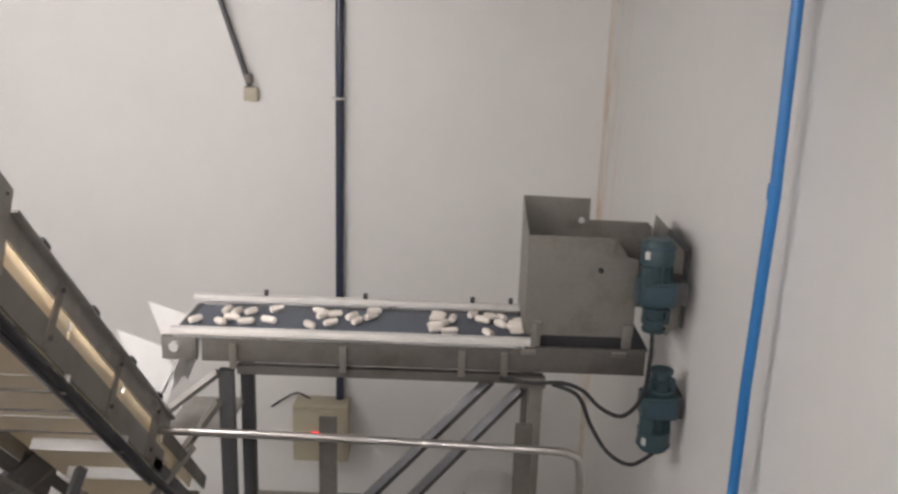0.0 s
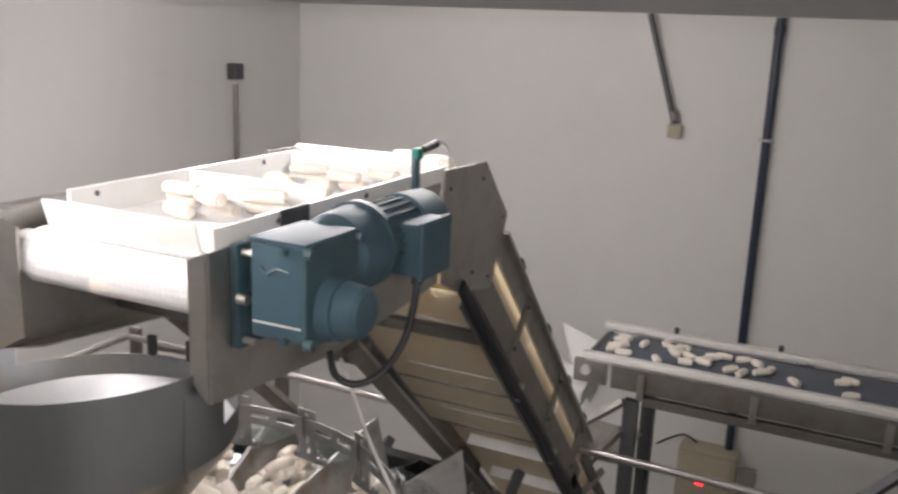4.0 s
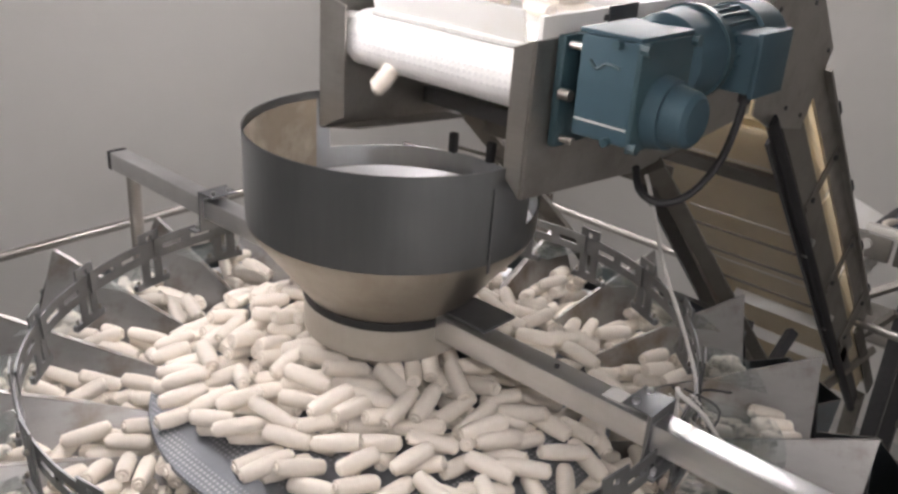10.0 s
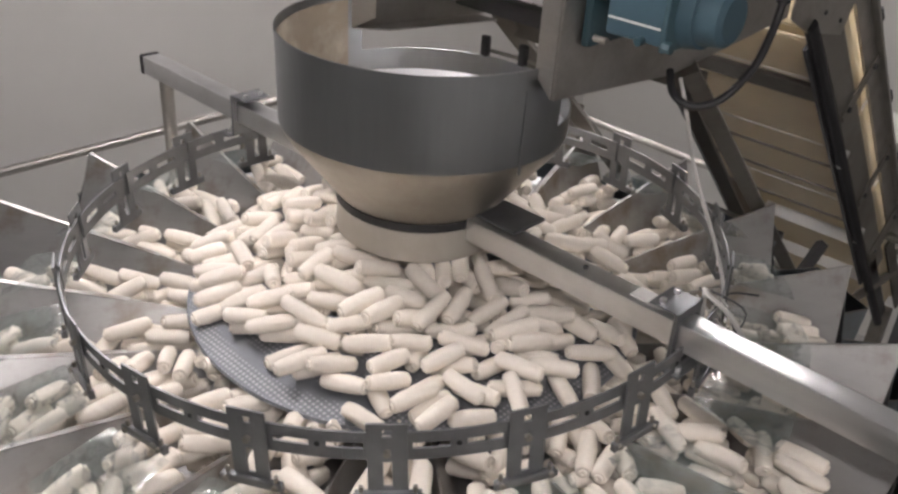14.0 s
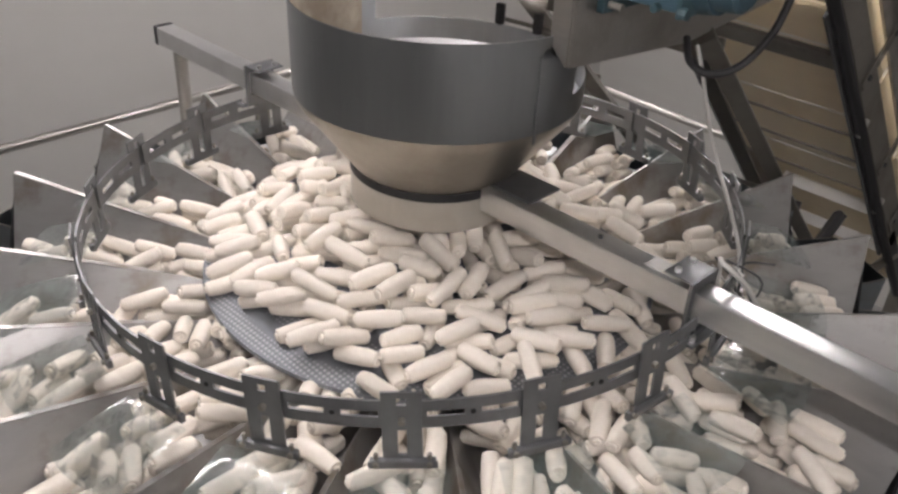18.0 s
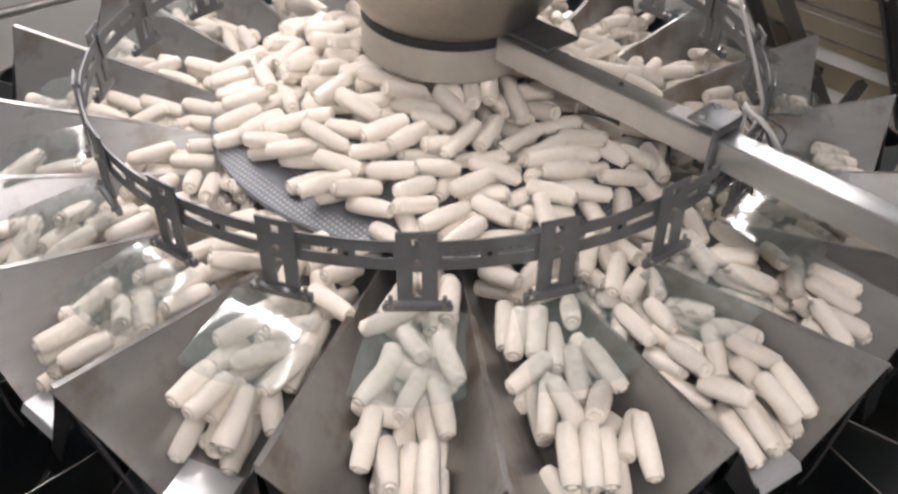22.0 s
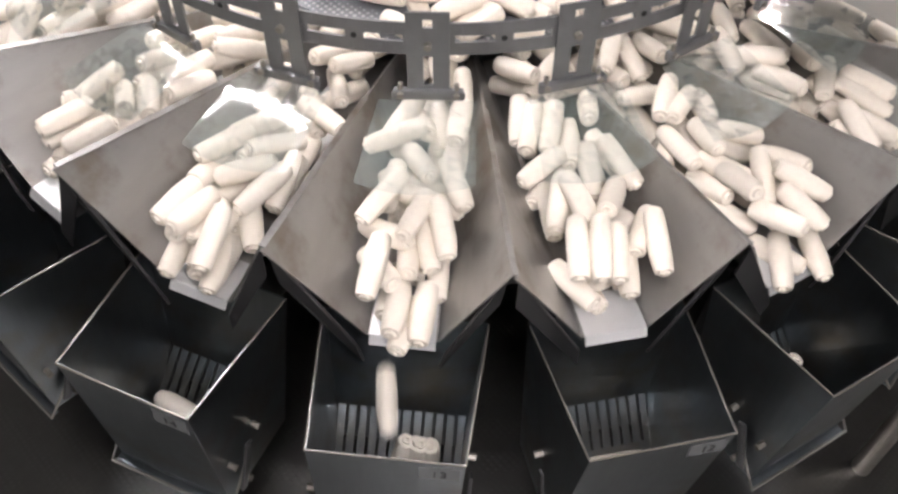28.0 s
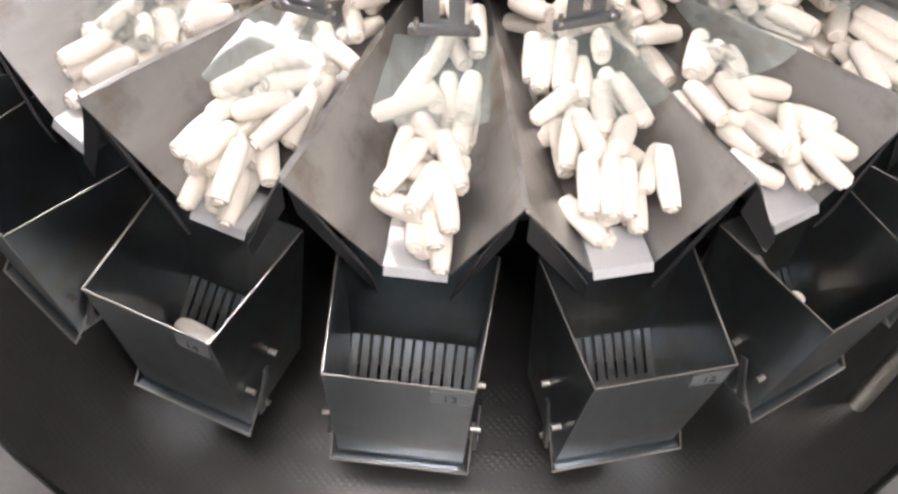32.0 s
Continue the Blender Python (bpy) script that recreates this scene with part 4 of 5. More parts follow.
def feed_bin():
    bn = thing("feed_bin", "grey stainless feed bin standing on the conveyor end", "bin")
    xa, xb, ya, yb = 1.57, 2.16, 3.13, 3.60
    part("front_wall", prism(B(), [(xa, ya, 0.195), (xa, ya, 0.675), (1.963, ya, 0.675), (1.963, ya, 0.600), (2.075, ya, 0.575), (2.075, ya, 0.195)], (0, 0.004, 0)), DULL, bn)
    part("back_wall", prism(B(), [(xa, yb, 0.195), (xa, yb, 0.765), (1.905, yb, 0.758), (1.905, yb, 0.65), (2.20, yb, 0.645), (2.225, yb, 0.62), (2.225, yb, 0.195)], (0, -0.004, 0)), DULL, bn)
    part("end_wall", prism(B(), [(xa - 0.004, ya + 0.006, 0.205), (xa - 0.004, ya + 0.006, 0.675), (xa - 0.004, yb - 0.006, 0.765), (xa - 0.004, yb - 0.006, 0.205)], (0.004, 0, 0)), DULL, bn)
    part("inner_slope", plate(B(), [(2.06, ya + 0.01, 0.54), (2.06, yb - 0.01, 0.54), (1.75, yb - 0.01, 0.22), (1.75, ya + 0.01, 0.22)], 0.004), DULL, bn)
    part("skirt", box(B(), 1.86, ya + 0.010, 0.165, 0.42, 0.012, 0.065, 0.002), BLACK, bn, "black rubber skirt")
    for x in (1.62, 2.045):
        part("toggle_clamp", box(B(), x, ya - 0.014, 0.205, 0.045, 0.028, 0.12, 0.006), DULL, bn)
        part("clamp_foot", box(B(), x - 0.03, ya - 0.012, 0.115, 0.07, 0.022, 0.03, 0.006), DULL, bn)
    part("front_hole", cyl(B(), (1.905, ya - 0.002, 0.518), (1.905, ya + 0.001, 0.518), 0.014, seg=16), BLACK, bn)
    part("back_hole", cyl(B(), (1.865, yb - 0.008, 0.645), (1.865, yb - 0.005, 0.645), 0.016, seg=16), GREYP, bn)
    gd = thing("drive_guard", "brown-grey steel drive guard beside the bin", "guard")
    part("guard_plate", prism(B(), [(2.175, 3.02, 0.30), (2.175, 3.02, 0.60), (2.185, 3.02, 0.74), (2.255, 3.02, 0.67), (2.268, 3.02, 0.34), (2.20, 3.02, 0.25)], (0, 0.35, 0)), DULL, gd)
    part("guard_edge", prism(B(), [(2.160, 2.996, 0.73), (2.175, 2.996, 0.755), (2.262, 2.996, 0.67), (2.268, 2.996, 0.30), (2.254, 2.996, 0.30), (2.248, 2.996, 0.655)], (0, 0.022, 0)), DARK, gd)


def upright_motor(name, x, y, ztop, zbot, flip, label):
    mt = thing(name, label, "motor", "teal motors by the bin")
    a, b = (zbot, ztop) if not flip else (ztop, zbot)
    d = b - a
    bm = lathe(B(), [(0.0, b), (0.058, b), (0.072, b - 0.05 * d), (0.074, b - 0.26 * d), (0.0, b - 0.26 * d)], 28)
    bmesh.ops.translate(bm, verts=bm.verts[:], vec=(x, y, 0))
    part("fan_cowl", bm, TEAL, mt)
    part("cowl_ring", cyl(B(), (x, y, b - 0.06 * d), (x, y, b - 0.09 * d), 0.076, seg=28), BLUE, mt)
    part("motor_shell", cyl(B(), (x, y, b - 0.26 * d), (x, y, b - 0.44 * d), 0.058, seg=28), TEAL, mt)
    for i in range(14):
        t = 2 * math.pi * i / 14
        part("cooling_fin", box(B(), x + 0.062 * math.cos(t), y + 0.062 * math.sin(t), b - 0.35 * d, 0.018, 0.005, abs(0.16 * d), 0, (0, 0, math.degrees(t))), TEAL, mt)
    part("gearbox", box(B(), x + 0.005, y, b - 0.57 * d, 0.160, 0.13, abs(0.28 * d), 0.014), TEAL, mt)
    part("gearbox_lid", box(B(), x + 0.005, y - 0.069, b - 0.57 * d, 0.125, 0.010, abs(0.21 * d), 0.004), BLUE, mt)
    part("output_neck", cyl(B(), (x + 0.01, y, b - 0.70 * d), (x + 0.01, y, a), 0.042, seg=20), TEAL, mt)
    for f, r in ((0.74, 0.056), (0.86, 0.058), (0.97, 0.052)):
        part("output_flange", cyl(B(), (x + 0.01, y, b - f * d), (x + 0.01, y, b - (f + 0.035) * d), r, seg=20), TEAL, mt)
    for sx in (-1, 1):
        part("flange_lug", box(B(), x + 0.01 + sx * 0.048, y - 0.02, b - 0.83 * d, 0.022, 0.03, abs(0.16 * d), 0.004), TEAL, mt)
    part("terminal_box", box(B(), x - 0.050, y - 0.045, b - 0.36 * d, 0.055, 0.05, 0.075, 0.006), TEAL, mt)
    part("rating_label", box(B(), x - 0.055, y - 0.054, b - 0.15 * d, 0.022, 0.003, 0.035, 0, (0, 0, -40)), GREYP, mt, "pale unreadable rating label")
    part("mounting_arm", box(B(), min(x + 0.09, 2.225), y + 0.06, b - 0.57 * d, 0.09, 0.20, 0.10, 0.004), DARK, mt)
    return mt


def cables():
    c1 = thing("motor_lead", "black cable drooping from the conveyor to the motor", "cable", "drooping cables")
    part("lead", tube(B(), curve_points([(1.46, 3.09, -0.012), (1.62, 3.06, -0.02), (1.74, 3.04, -0.005), (1.84, 3.02, -0.03), (1.93, 2.98, -0.10), (2.02, 2.93, -0.11), (2.085, 2.86, 0.02), (2.10, 2.84, 0.20), (2.10, 2.85, 0.33)]), 0.010, 8), BLACK, c1)
    c2 = thing("motor_lead", "black cable drooping from the conveyor to the motor", "cable", "drooping cables")
    part("lead", tube(B(), curve_points([(1.70, 3.03, -0.008), (1.82, 3.00, -0.05), (1.88, 2.95, -0.17), (1.96, 2.9, -0.28), (2.06, 2.86, -0.315), (2.15, 2.84, -0.245)]), 0.010, 8), BLACK, c2)


def guard_rails():
    gr = thing("guard_rail", "polished tubular stainless platform guard rail", "guard rail", "platform rails")
    z, y = 0.285, 1.90
    part("handrail", tube(B(), curve_points([(-1.85, y, z), (-0.9, y, z - 0.004), (0.0, y, z - 0.019), (0.9, y, z - 0.029), (1.58, y, z - 0.046)], 4), 0.0145, 14), STEEL, gr)
    part("end_bend", tube(B(), curve_points([(1.58, y, z - 0.046), (1.64, y, z - 0.056), (1.675, y, z - 0.10), (1.68, y, z - 0.3), (1.68, y, -0.80)], 5), 0.0145, 14), STEEL, gr)
    part("mid_rail", tube(B(), [(-1.85, y, -0.25), (1.66, y, -0.28)], 0.016, 12), STEEL, gr)
    for x in (-1.83, -1.03, 0.825, 1.485):
        part("post", box(B(), x, y + 0.028, (0.32 + DECK) / 2, 0.060, 0.022, 0.32 - DECK, 0.003), GRIME, gr)
    part("rail_foot", box(B(), 1.68, y, DECK + 0.01, 0.1, 0.1, 0.02), DULL, gr)
    g2 = thing("guard_rail", "polished tubular stainless platform guard rail", "guard rail", "platform rails")
    part("handrail", tube(B(), [(-1.85, -2.6, z), (-1.85, y - 0.02, z)], 0.0165, 14), STEEL, g2)
    part("mid_rail", tube(B(), [(-1.85, -2.6, -0.25), (-1.85, y - 0.02, -0.25)], 0.016, 12), STEEL, g2)
    for yy in (-2.5, -1.0, 0.9):
        part("post", box(B(), -1.88, yy, (0.30 + DECK) / 2, 0.022, 0.06, 0.30 - DECK, 0.003), DULL, g2)


def wall_fittings():
    p = thing("wall_pipe", "dark navy vertical pipe clipped to the back wall", "pipe")
    part("pipe", cyl(B(), (0.375, Y1 - 0.045, -1.302), (0.375, Y1 - 0.045, CEIL - 0.005), 0.030, seg=20), NAVY, p)
    for z in (1.02, -0.55):
        part("pipe_clip", box(B(), 0.375, Y1 - 0.045, z, 0.10, 0.075, 0.016, 0.003), GREYP, p)
    part("coupling", cyl(B(), (0.375, Y1 - 0.045, CEIL - 0.05), (0.375, Y1 - 0.045, CEIL - 0.12), 0.036, seg=20), NAVY, p)
    b = thing("blue_pipe", "bright blue vertical pipe on the side wall", "pipe")
    for p, q in (((2.205, 1.915, FLOOR), (2.205, 1.918, 0.5)), ((2.205, 1.918, 0.5), (2.212, 1.893, 1.14)), ((2.212, 1.893, 1.14), (2.212, 1.908, CEIL - 0.005))):
        part("pipe", cyl(B(), p, q, 0.0185, seg=20), BLUEPIPE, b)
    for y, z in ((1.893, 1.12), (1.917, -0.4)):
        part("coupling", cyl(B(), (2.209, y, z), (2.209, y, z + 0.05), 0.0215, seg=20), BLUEPIPE, b)
    c = thing("control_box", "beige wall control box with a red indicator", "control box")
    part("body", box(B(), 0.245, Y1 - 0.10, -1.512, 0.42, 0.20, 0.46, 0.012), BEIGE, c)
    part("door", box(B(), 0.235, Y1 - 0.208, -1.522, 0.37, 0.016, 0.41, 0.006), BEIGE, c)
    part("indicator", box(B(), 0.215, Y1 - 0.222, -1.515, 0.06, 0.012, 0.05, 0.004), REDLED, c, "lit red indicator")
    part("lead", tube(B(), curve_points([(0.15, Y1 - 0.06, -1.287), (0.05, Y1 - 0.06, -1.242), (-0.06, Y1 - 0.04, -1.302), (-0.16, Y1 - 0.02, -1.382)]), 0.008, 6), BLACK, c)
    n = thing("steam_nozzle", "grey slanting pipe ending at a small cream wall fitting", "pipe")
    part("pipe", tube(B(), [(-0.50, Y1 - 0.06, CEIL - 0.004), (-0.262, Y1 - 0.045, 1.085)], 0.020, 12), DARK, n)
    part("fitting", box(B(), -0.255, Y1 - 0.030, 1.03, 0.10, 0.06, 0.10, 0.012), BEIGE, n, "small cream wall fitting")
    part("spout", cyl(B(), (-0.262, Y1 - 0.045, 1.11), (-0.268, Y1 - 0.05, 1.17), 0.030, seg=14), DULL, n)
    w = thing("wall_conduit", "thin grey conduit with a square box on its top", "conduit")
    part("conduit", cyl(B(), (X0 + 0.04, 4.68, FLOOR), (X0 + 0.04, 4.68, 1.20), 0.020, seg=14), DULL, w)
    part("junction_box", box(B(), X0 + 0.045, 4.68, 1.295, 0.08, 0.10, 0.12, 0.006), DARK, w)

    d = thing("waste_drum", "grey round drum with a dull lid on the floor", "drum")
    part("drum_body", cyl(B(), (1.53, 4.62, FLOOR), (1.53, 4.62, -1.47), 0.19, seg=36), DULL, d)
    part("drum_lid", lathe(B(), [(0.0, -1.39), (0.10, -1.395), (0.165, -1.42), (0.196, -1.455), (0.196, -1.475), (0.0, -1.475)], 36), GREYP, d)
    d.matrix_world = Matrix()
    for ch in d.children:
        if ch.name.startswith("drum_lid"):
            ch.matrix_local = pose(1.53, 4.62, 0)


def loose_cable():
    c = thing("loose_cable", "thin white cable hanging from the conveyor to the ring", "cable")
    part("cable", tube(B(), curve_points([(0.30, 0.27, 1.14), (0.325, 0.26, 1.10), (0.345, 0.30, 0.98), (0.41, 0.29, 0.88), (0.50, 0.16, 0.875), (0.525, 0.055, 0.885), (0.532, 0.02, 0.955), (0.545, 0.0, 0.965), (0.57, 0.03, 0.93), (0.60, 0.07, 0.86)]), 0.0035, 8), GREYP, c)
    t = thing("cable_tangle", "bundle of thin wires tied at the guard ring", "cable")
    rnd = random.Random(5)
    for i in range(6):
        pts = [(0.50 + rnd.uniform(-0.02, 0.02), 0.10 + 0.03 * i * 0.3, 0.78 + rnd.uniform(-0.01, 0.02))]
        for j in range(4):
            pts.append((0.52 + rnd.uniform(-0.03, 0.035), 0.12 + rnd.uniform(-0.05, 0.05), 0.80 + 0.035 * j + rnd.uniform(-0.01, 0.01)))
        part("wire", tube(B(), curve_points(pts, 5), 0.0018, 5), GREYP if i % 2 else DARK, t)


feed_conveyor()
feed_bin()
upright_motor("drive_motor", 2.105, 2.90, 0.735, 0.320, False, "teal upright gear motor beside the bin")
upright_motor("drive_motor", 2.160, 2.90, 0.135, -0.250, True, "teal hanging gear motor below the conveyor end")
cables()
guard_rails()
wall_fittings()
loose_cable()


# ---- the rolls ----
RR, RL = 0.0134, 0.081        # radius and length of a roll


def roll_mesh(seed, length, radius, bend):
    rnd = random.Random(seed)
    bm = B()
    seg, h = 14, length / 2
    e0, e1 = rnd.uniform(0.8, 1.2), rnd.uniform(0.8, 1.2)
    prof = [(-h + 0.0014, 0.12), (-h, 0.24), (-h, 0.44), (-h + 0.0030 * e0, 0.50), (-h + 0.0026 * e0, 0.68), (-h + 0.0034, 0.82), (-h + 0.0060, 0.885), (-h + 0.017, 0.985), (-h * 0.35, 1.03), (0, 1.04),
            (h * 0.35, 1.02), (h - 0.016, 0.975), (h - 0.0058, 0.875), (h - 0.0032, 0.80), (h - 0.0024 * e1, 0.66), (h - 0.0030 * e1, 0.47), (h, 0.42), (h, 0.22), (h - 0.0016, 0.12)]
    rings = []
    off = rnd.uniform(0, 50)
    for x, f in prof:
        ring = []
        for j in range(seg):
            a = 2 * math.pi * j / seg
            nn = noise.noise((x * 45 + off, math.cos(a) * 1.4, math.sin(a) * 1.4))
            rr = radius * f * (1 + 0.07 * nn)
            if j == 0 and abs(x) < h - 0.006:
                rr *= 0.93                       # seam of the rolled sheet
            ring.append(bm.verts.new((x, rr * math.cos(a) * 1.03, rr * math.sin(a) * 0.97 + bend * ((x / h) ** 2 - 0.4))))
        rings.append(ring)
    for p, q in zip(rings, rings[1:]):
        for j in range(seg):
            bm.faces.new((p[j], p[(j + 1) % seg], q[(j + 1) % seg], q[j]))
    bm.faces.new(rings[0][::-1])
    bm.faces.new(rings[-1])
    me = mesh_of("roll", bm, DOUGH)
    me.set_sharp_from_angle(angle=radians(42))
    return me


ROLLS = [roll_mesh(i, RL * f, RR * g, b) for i, (f, g, b) in enumerate(((1.0, 1.0, 0.0), (0.93, 1.05, 0.001), (1.04, 0.96, -0.001), (0.97, 1.02, 0.0015), (0.88, 1.0, 0.0), (1.0, 1.06, -0.0015)))]


class Heap:
    """Settles rolls one upon another: each new roll drops until it meets the support or the rolls below."""

    def __init__(self, ground):
        self.ground, self.pts, self.rolls = ground, np.zeros((0, 3)), []

    def rest(self, x, y, yaw):
        c, s = math.cos(yaw), math.sin(yaw)
        us = (-0.029, -0.0145, 0.0, 0.0145, 0.029)
        zs = []
        for u in us:
            px, py = x + u * c, y + u * s
            z = self.ground(px, py) + RR
            if len(self.pts):
                d2 = (self.pts[:, 0] - px) ** 2 + (self.pts[:, 1] - py) ** 2
                near = d2 < (1.9 * RR) ** 2
                if near.any():
                    z = max(z, float((self.pts[near, 2] + np.sqrt((1.9 * RR) ** 2 - d2[near])).max()))
            zs.append(z)
        # lean the roll on its two highest supports
        best = None
        for tilt in (-0.32, -0.2, -0.1, 0.0, 0.1, 0.2, 0.32):
            zc = max(z - u * tilt for u, z in zip(us, zs))
            if best is None or zc < best[0] - 1e-4:
                best = (zc, tilt)
        return best

    def drop(self, x, y, yaw):
        zc, tilt = self.rest(x, y, yaw)
        self.put(x, y, zc, yaw, tilt)

    def put(self, x, y, zc, yaw, tilt):
        c, s = math.cos(yaw), math.sin(yaw)
        k = math.cos(math.atan(tilt))
        add = [(x + u * c * k, y + u * s * k, zc + u * tilt * k) for u in (-0.029, -0.0145, 0.0, 0.0145, 0.029)]
        self.pts = np.vstack([self.pts, add])
        self.rolls.append((x, y, zc, yaw, math.atan(tilt)))


def roll_pose(r, spin):
    x, y, z, yaw, tilt = r
    return pose(x, y, z, 0, 0, math.degrees(yaw)) @ pose(0, 0, 0, 0, -math.degrees(tilt), 0) @ pose(0, 0, 0, spin, 0, 0)


def cone_ground(x, y):
    r = math.hypot(x, y)
    return 0.770 - 0.125 * r if r < 0.405 else 0.64


def pan_ground(r, s):
    w = 0.034 + (r - 0.3) * 0.0137
    b = pan_bottom(min(max(r, 0.3), 0.815))
    side = 1 if s > 0 else -1
    top_s, top_z = abs(ridge_s(max(r, 0.32), side)), ridge_z(max(r, 0.32))
    if abs(s) <= w:
        return b
    return b + (abs(s) - w) / max(0.01, top_s - w) * (top_z - b)


def settle_cone():
    rnd = random.Random(11)
    heap = Heap(cone_ground)
    tries = idle = 0
    while len(heap.rolls) < 640 and tries < 2600 and idle < 160:
        tries += 1
        idle += 1
        best = None
        for _ in range(14):
            a, r = rnd.uniform(0, 2 * math.pi), 0.398 * math.sqrt(rnd.uniform(0.02, 1))
            m = (math.degrees(a) - BASE + 180) % 360 - 180
            # a bare crescent of cone shows beside head 14
            if -100 < m < -8 and r > 0.388 - 0.052 * math.exp(-((m + 42) / 24) ** 2):
                continue
            x, y = r * math.cos(a), r * math.sin(a)
            # neighbours lie much alike, side by side
            lie = 0.785 - 0.5 * radians(max(-100, min(100, m))) + 1.3 * noise.noise((x * 6.5 + 7.1, y * 6.5, 0.4))
            yaw = lie + rnd.gauss(0, 0.38) if rnd.random() < 0.82 else rnd.uniform(0, math.pi)
            zc, tilt = heap.rest(x, y, yaw)
            limit = cone_ground(x, y) + RR + (0.064 if r < 0.18 else max(0.020, 0.064 - 0.21 * (r - 0.18)))
            if zc > limit:
                continue
            if best is None or zc < best[0]:
                best = (zc, x, y, yaw, tilt)
        if best:
            idle = 0
            zc, x, y, yaw, tilt = best
            heap.put(x, y, zc, yaw, tilt)
    return heap.rolls


def settle_pan(seed, count, r1, r0=0.40, top=0.705):
    rnd = random.Random(seed)
    heap = Heap(pan_ground)
    tries = 0
    while len(heap.rolls) < count and tries < 900:
        tries += 1
        best = None
        for _ in range(6):
            r = rnd.uniform(r0, r1)
            half = 0.6 * r * math.tan(radians(8.5))
            s = rnd.gauss(0, half * 0.52)
            if abs(s) > min(half, 0.048 if r > 0.66 else 0.068):
                continue
            yaw = rnd.gauss(0, 0.36) if rnd.random() < 0.8 else rnd.uniform(0, math.pi)
            if r > 0.70:
                yaw = rnd.gauss(0, 0.3)
            if r + 0.03 * abs(math.cos(yaw)) > r1 + 0.028:
                continue
            zc, tilt = heap.rest(r, s, yaw)
            if zc > top:
                continue
            if best is None or zc < best[0]:
                best = (zc, r, s, yaw, tilt)
        if best:
            zc, r, s, yaw, tilt = best
            heap.put(r, s, zc, yaw, tilt)
    return heap.rolls


def buried(rolls, reach):
    """Splits a heap into the rolls on top and those covered by others."""
    top, under = [], []
    for r in rolls:
        over = sum(1 for q in rolls if math.hypot(q[0] - r[0], q[1] - r[1]) < 0.024 and q[2] > r[2] + 0.012)
        (under if over >= 2 and reach(r) else top).append(r)
    return top, under


ROLL_LABEL = "cream floured dough roll lying among the others"


def lay(rolls, m, seed, label=ROLL_LABEL):
    rnd = random.Random(seed)
    out = []
    for r in rolls:
        ob = tagged(new("dough_roll", ROLLS[rnd.randrange(6)]), label, "dough roll", "dough rolls")
        ob.matrix_world = m @ roll_pose(r, rnd.uniform(0, 360)) @ (pose(0, 0, 0, 0, 0, 180) if rnd.random() < 0.5 else Matrix())
        out.append(ob)
    return out


def joined(name, groups, label):
    """Rolls past counting, as one object."""
    vs, fs, base = [], [], 0
    rnd = random.Random(77)
    cache = []
    for me in ROLLS:
        co = np.empty(len(me.vertices) * 3)
        me.vertices.foreach_get("co", co)
        cache.append((co.reshape(-1, 3), [tuple(p.vertices) for p in me.polygons]))
    for rolls, m in groups:
        for r in rolls:
            co, faces = cache[rnd.randrange(6)]
            w = np.array(m @ roll_pose(r, rnd.uniform(0, 360)))
            vs.append(co @ w[:3, :3].T + w[:3, 3])
            fs += [tuple(i + base for i in f) for f in faces]
            base += len(co)
    me = bpy.data.meshes.new(name)
    me.from_pydata(np.vstack(vs).tolist(), [], fs)
    me.materials.append(DOUGH)
    me.shade_smooth()
    me.set_sharp_from_angle(angle=radians(42))
    return tagged(new(name, me), label, "dough rolls", kind="stuff")


cone_rolls = settle_cone()
movers, rest = [], []
for r in cone_rolls:
    m = (math.degrees(math.atan2(r[1], r[0])) - BASE + 180) % 360 - 180
    (movers if abs(m + 10) < 62 and math.hypot(r[0], r[1]) > 0.20 else rest).append(r)
movers, covered = buried(movers, lambda r: True)
rest += covered
CONE_ROLLS = lay(movers, Matrix(), 3, "cream floured dough roll heaped on the dispersion cone")
groups = [(rest, Matrix())]
REACH = {0: 0.780, -1: 0.742, 1: 0.765, 2: 0.770, -2: 0.75, 3: 0.74, -3: 0.74}
COUNT = {0: 62, -1: 60, 1: 66, 2: 62, -2: 54, 3: 46, -3: 46}
PAN_ROLLS = {}
for k in pans:
    rolls = settle_pan(139 if k == -1 else 100 + k, COUNT.get(k, 28), REACH.get(k, 0.74), 0.345)
    if k in (-1, 0, 1, 2):
        rolls, covered = buried(rolls, lambda r: r[0] < 0.62)
        inner = [r for r in rolls if r[0] < 0.47]
        rolls = [r for r in rolls if r[0] >= 0.47]
        groups.append((covered + inner, turn(k)))
        PAN_ROLLS[k] = (rolls, lay(rolls, turn(k), 200 + k, "cream floured dough roll in a feeder pan"))
    else:
        groups.append((rolls, turn(k)))
joined("dough_roll_heap", groups, "heaped cream dough rolls on the far pans and cone")

# rolls that lie still in the funnel's mouth
rnd = random.Random(21)
mouth = Heap(lambda x, y: 0.925 if math.hypot(x, y) < 0.12 else 0.925 + (math.hypot(x, y) - 0.12) * 1.19)
for _ in range(24):
    a, rr = rnd.uniform(0, 6.28), 0.13 * math.sqrt(rnd.random())
    mouth.drop(rr * math.cos(a), rr * math.sin(a), rnd.uniform(0, 3.14))
joined("funnel_rolls", [(mouth.rolls, Matrix())], "cream dough rolls lying in the funnel")

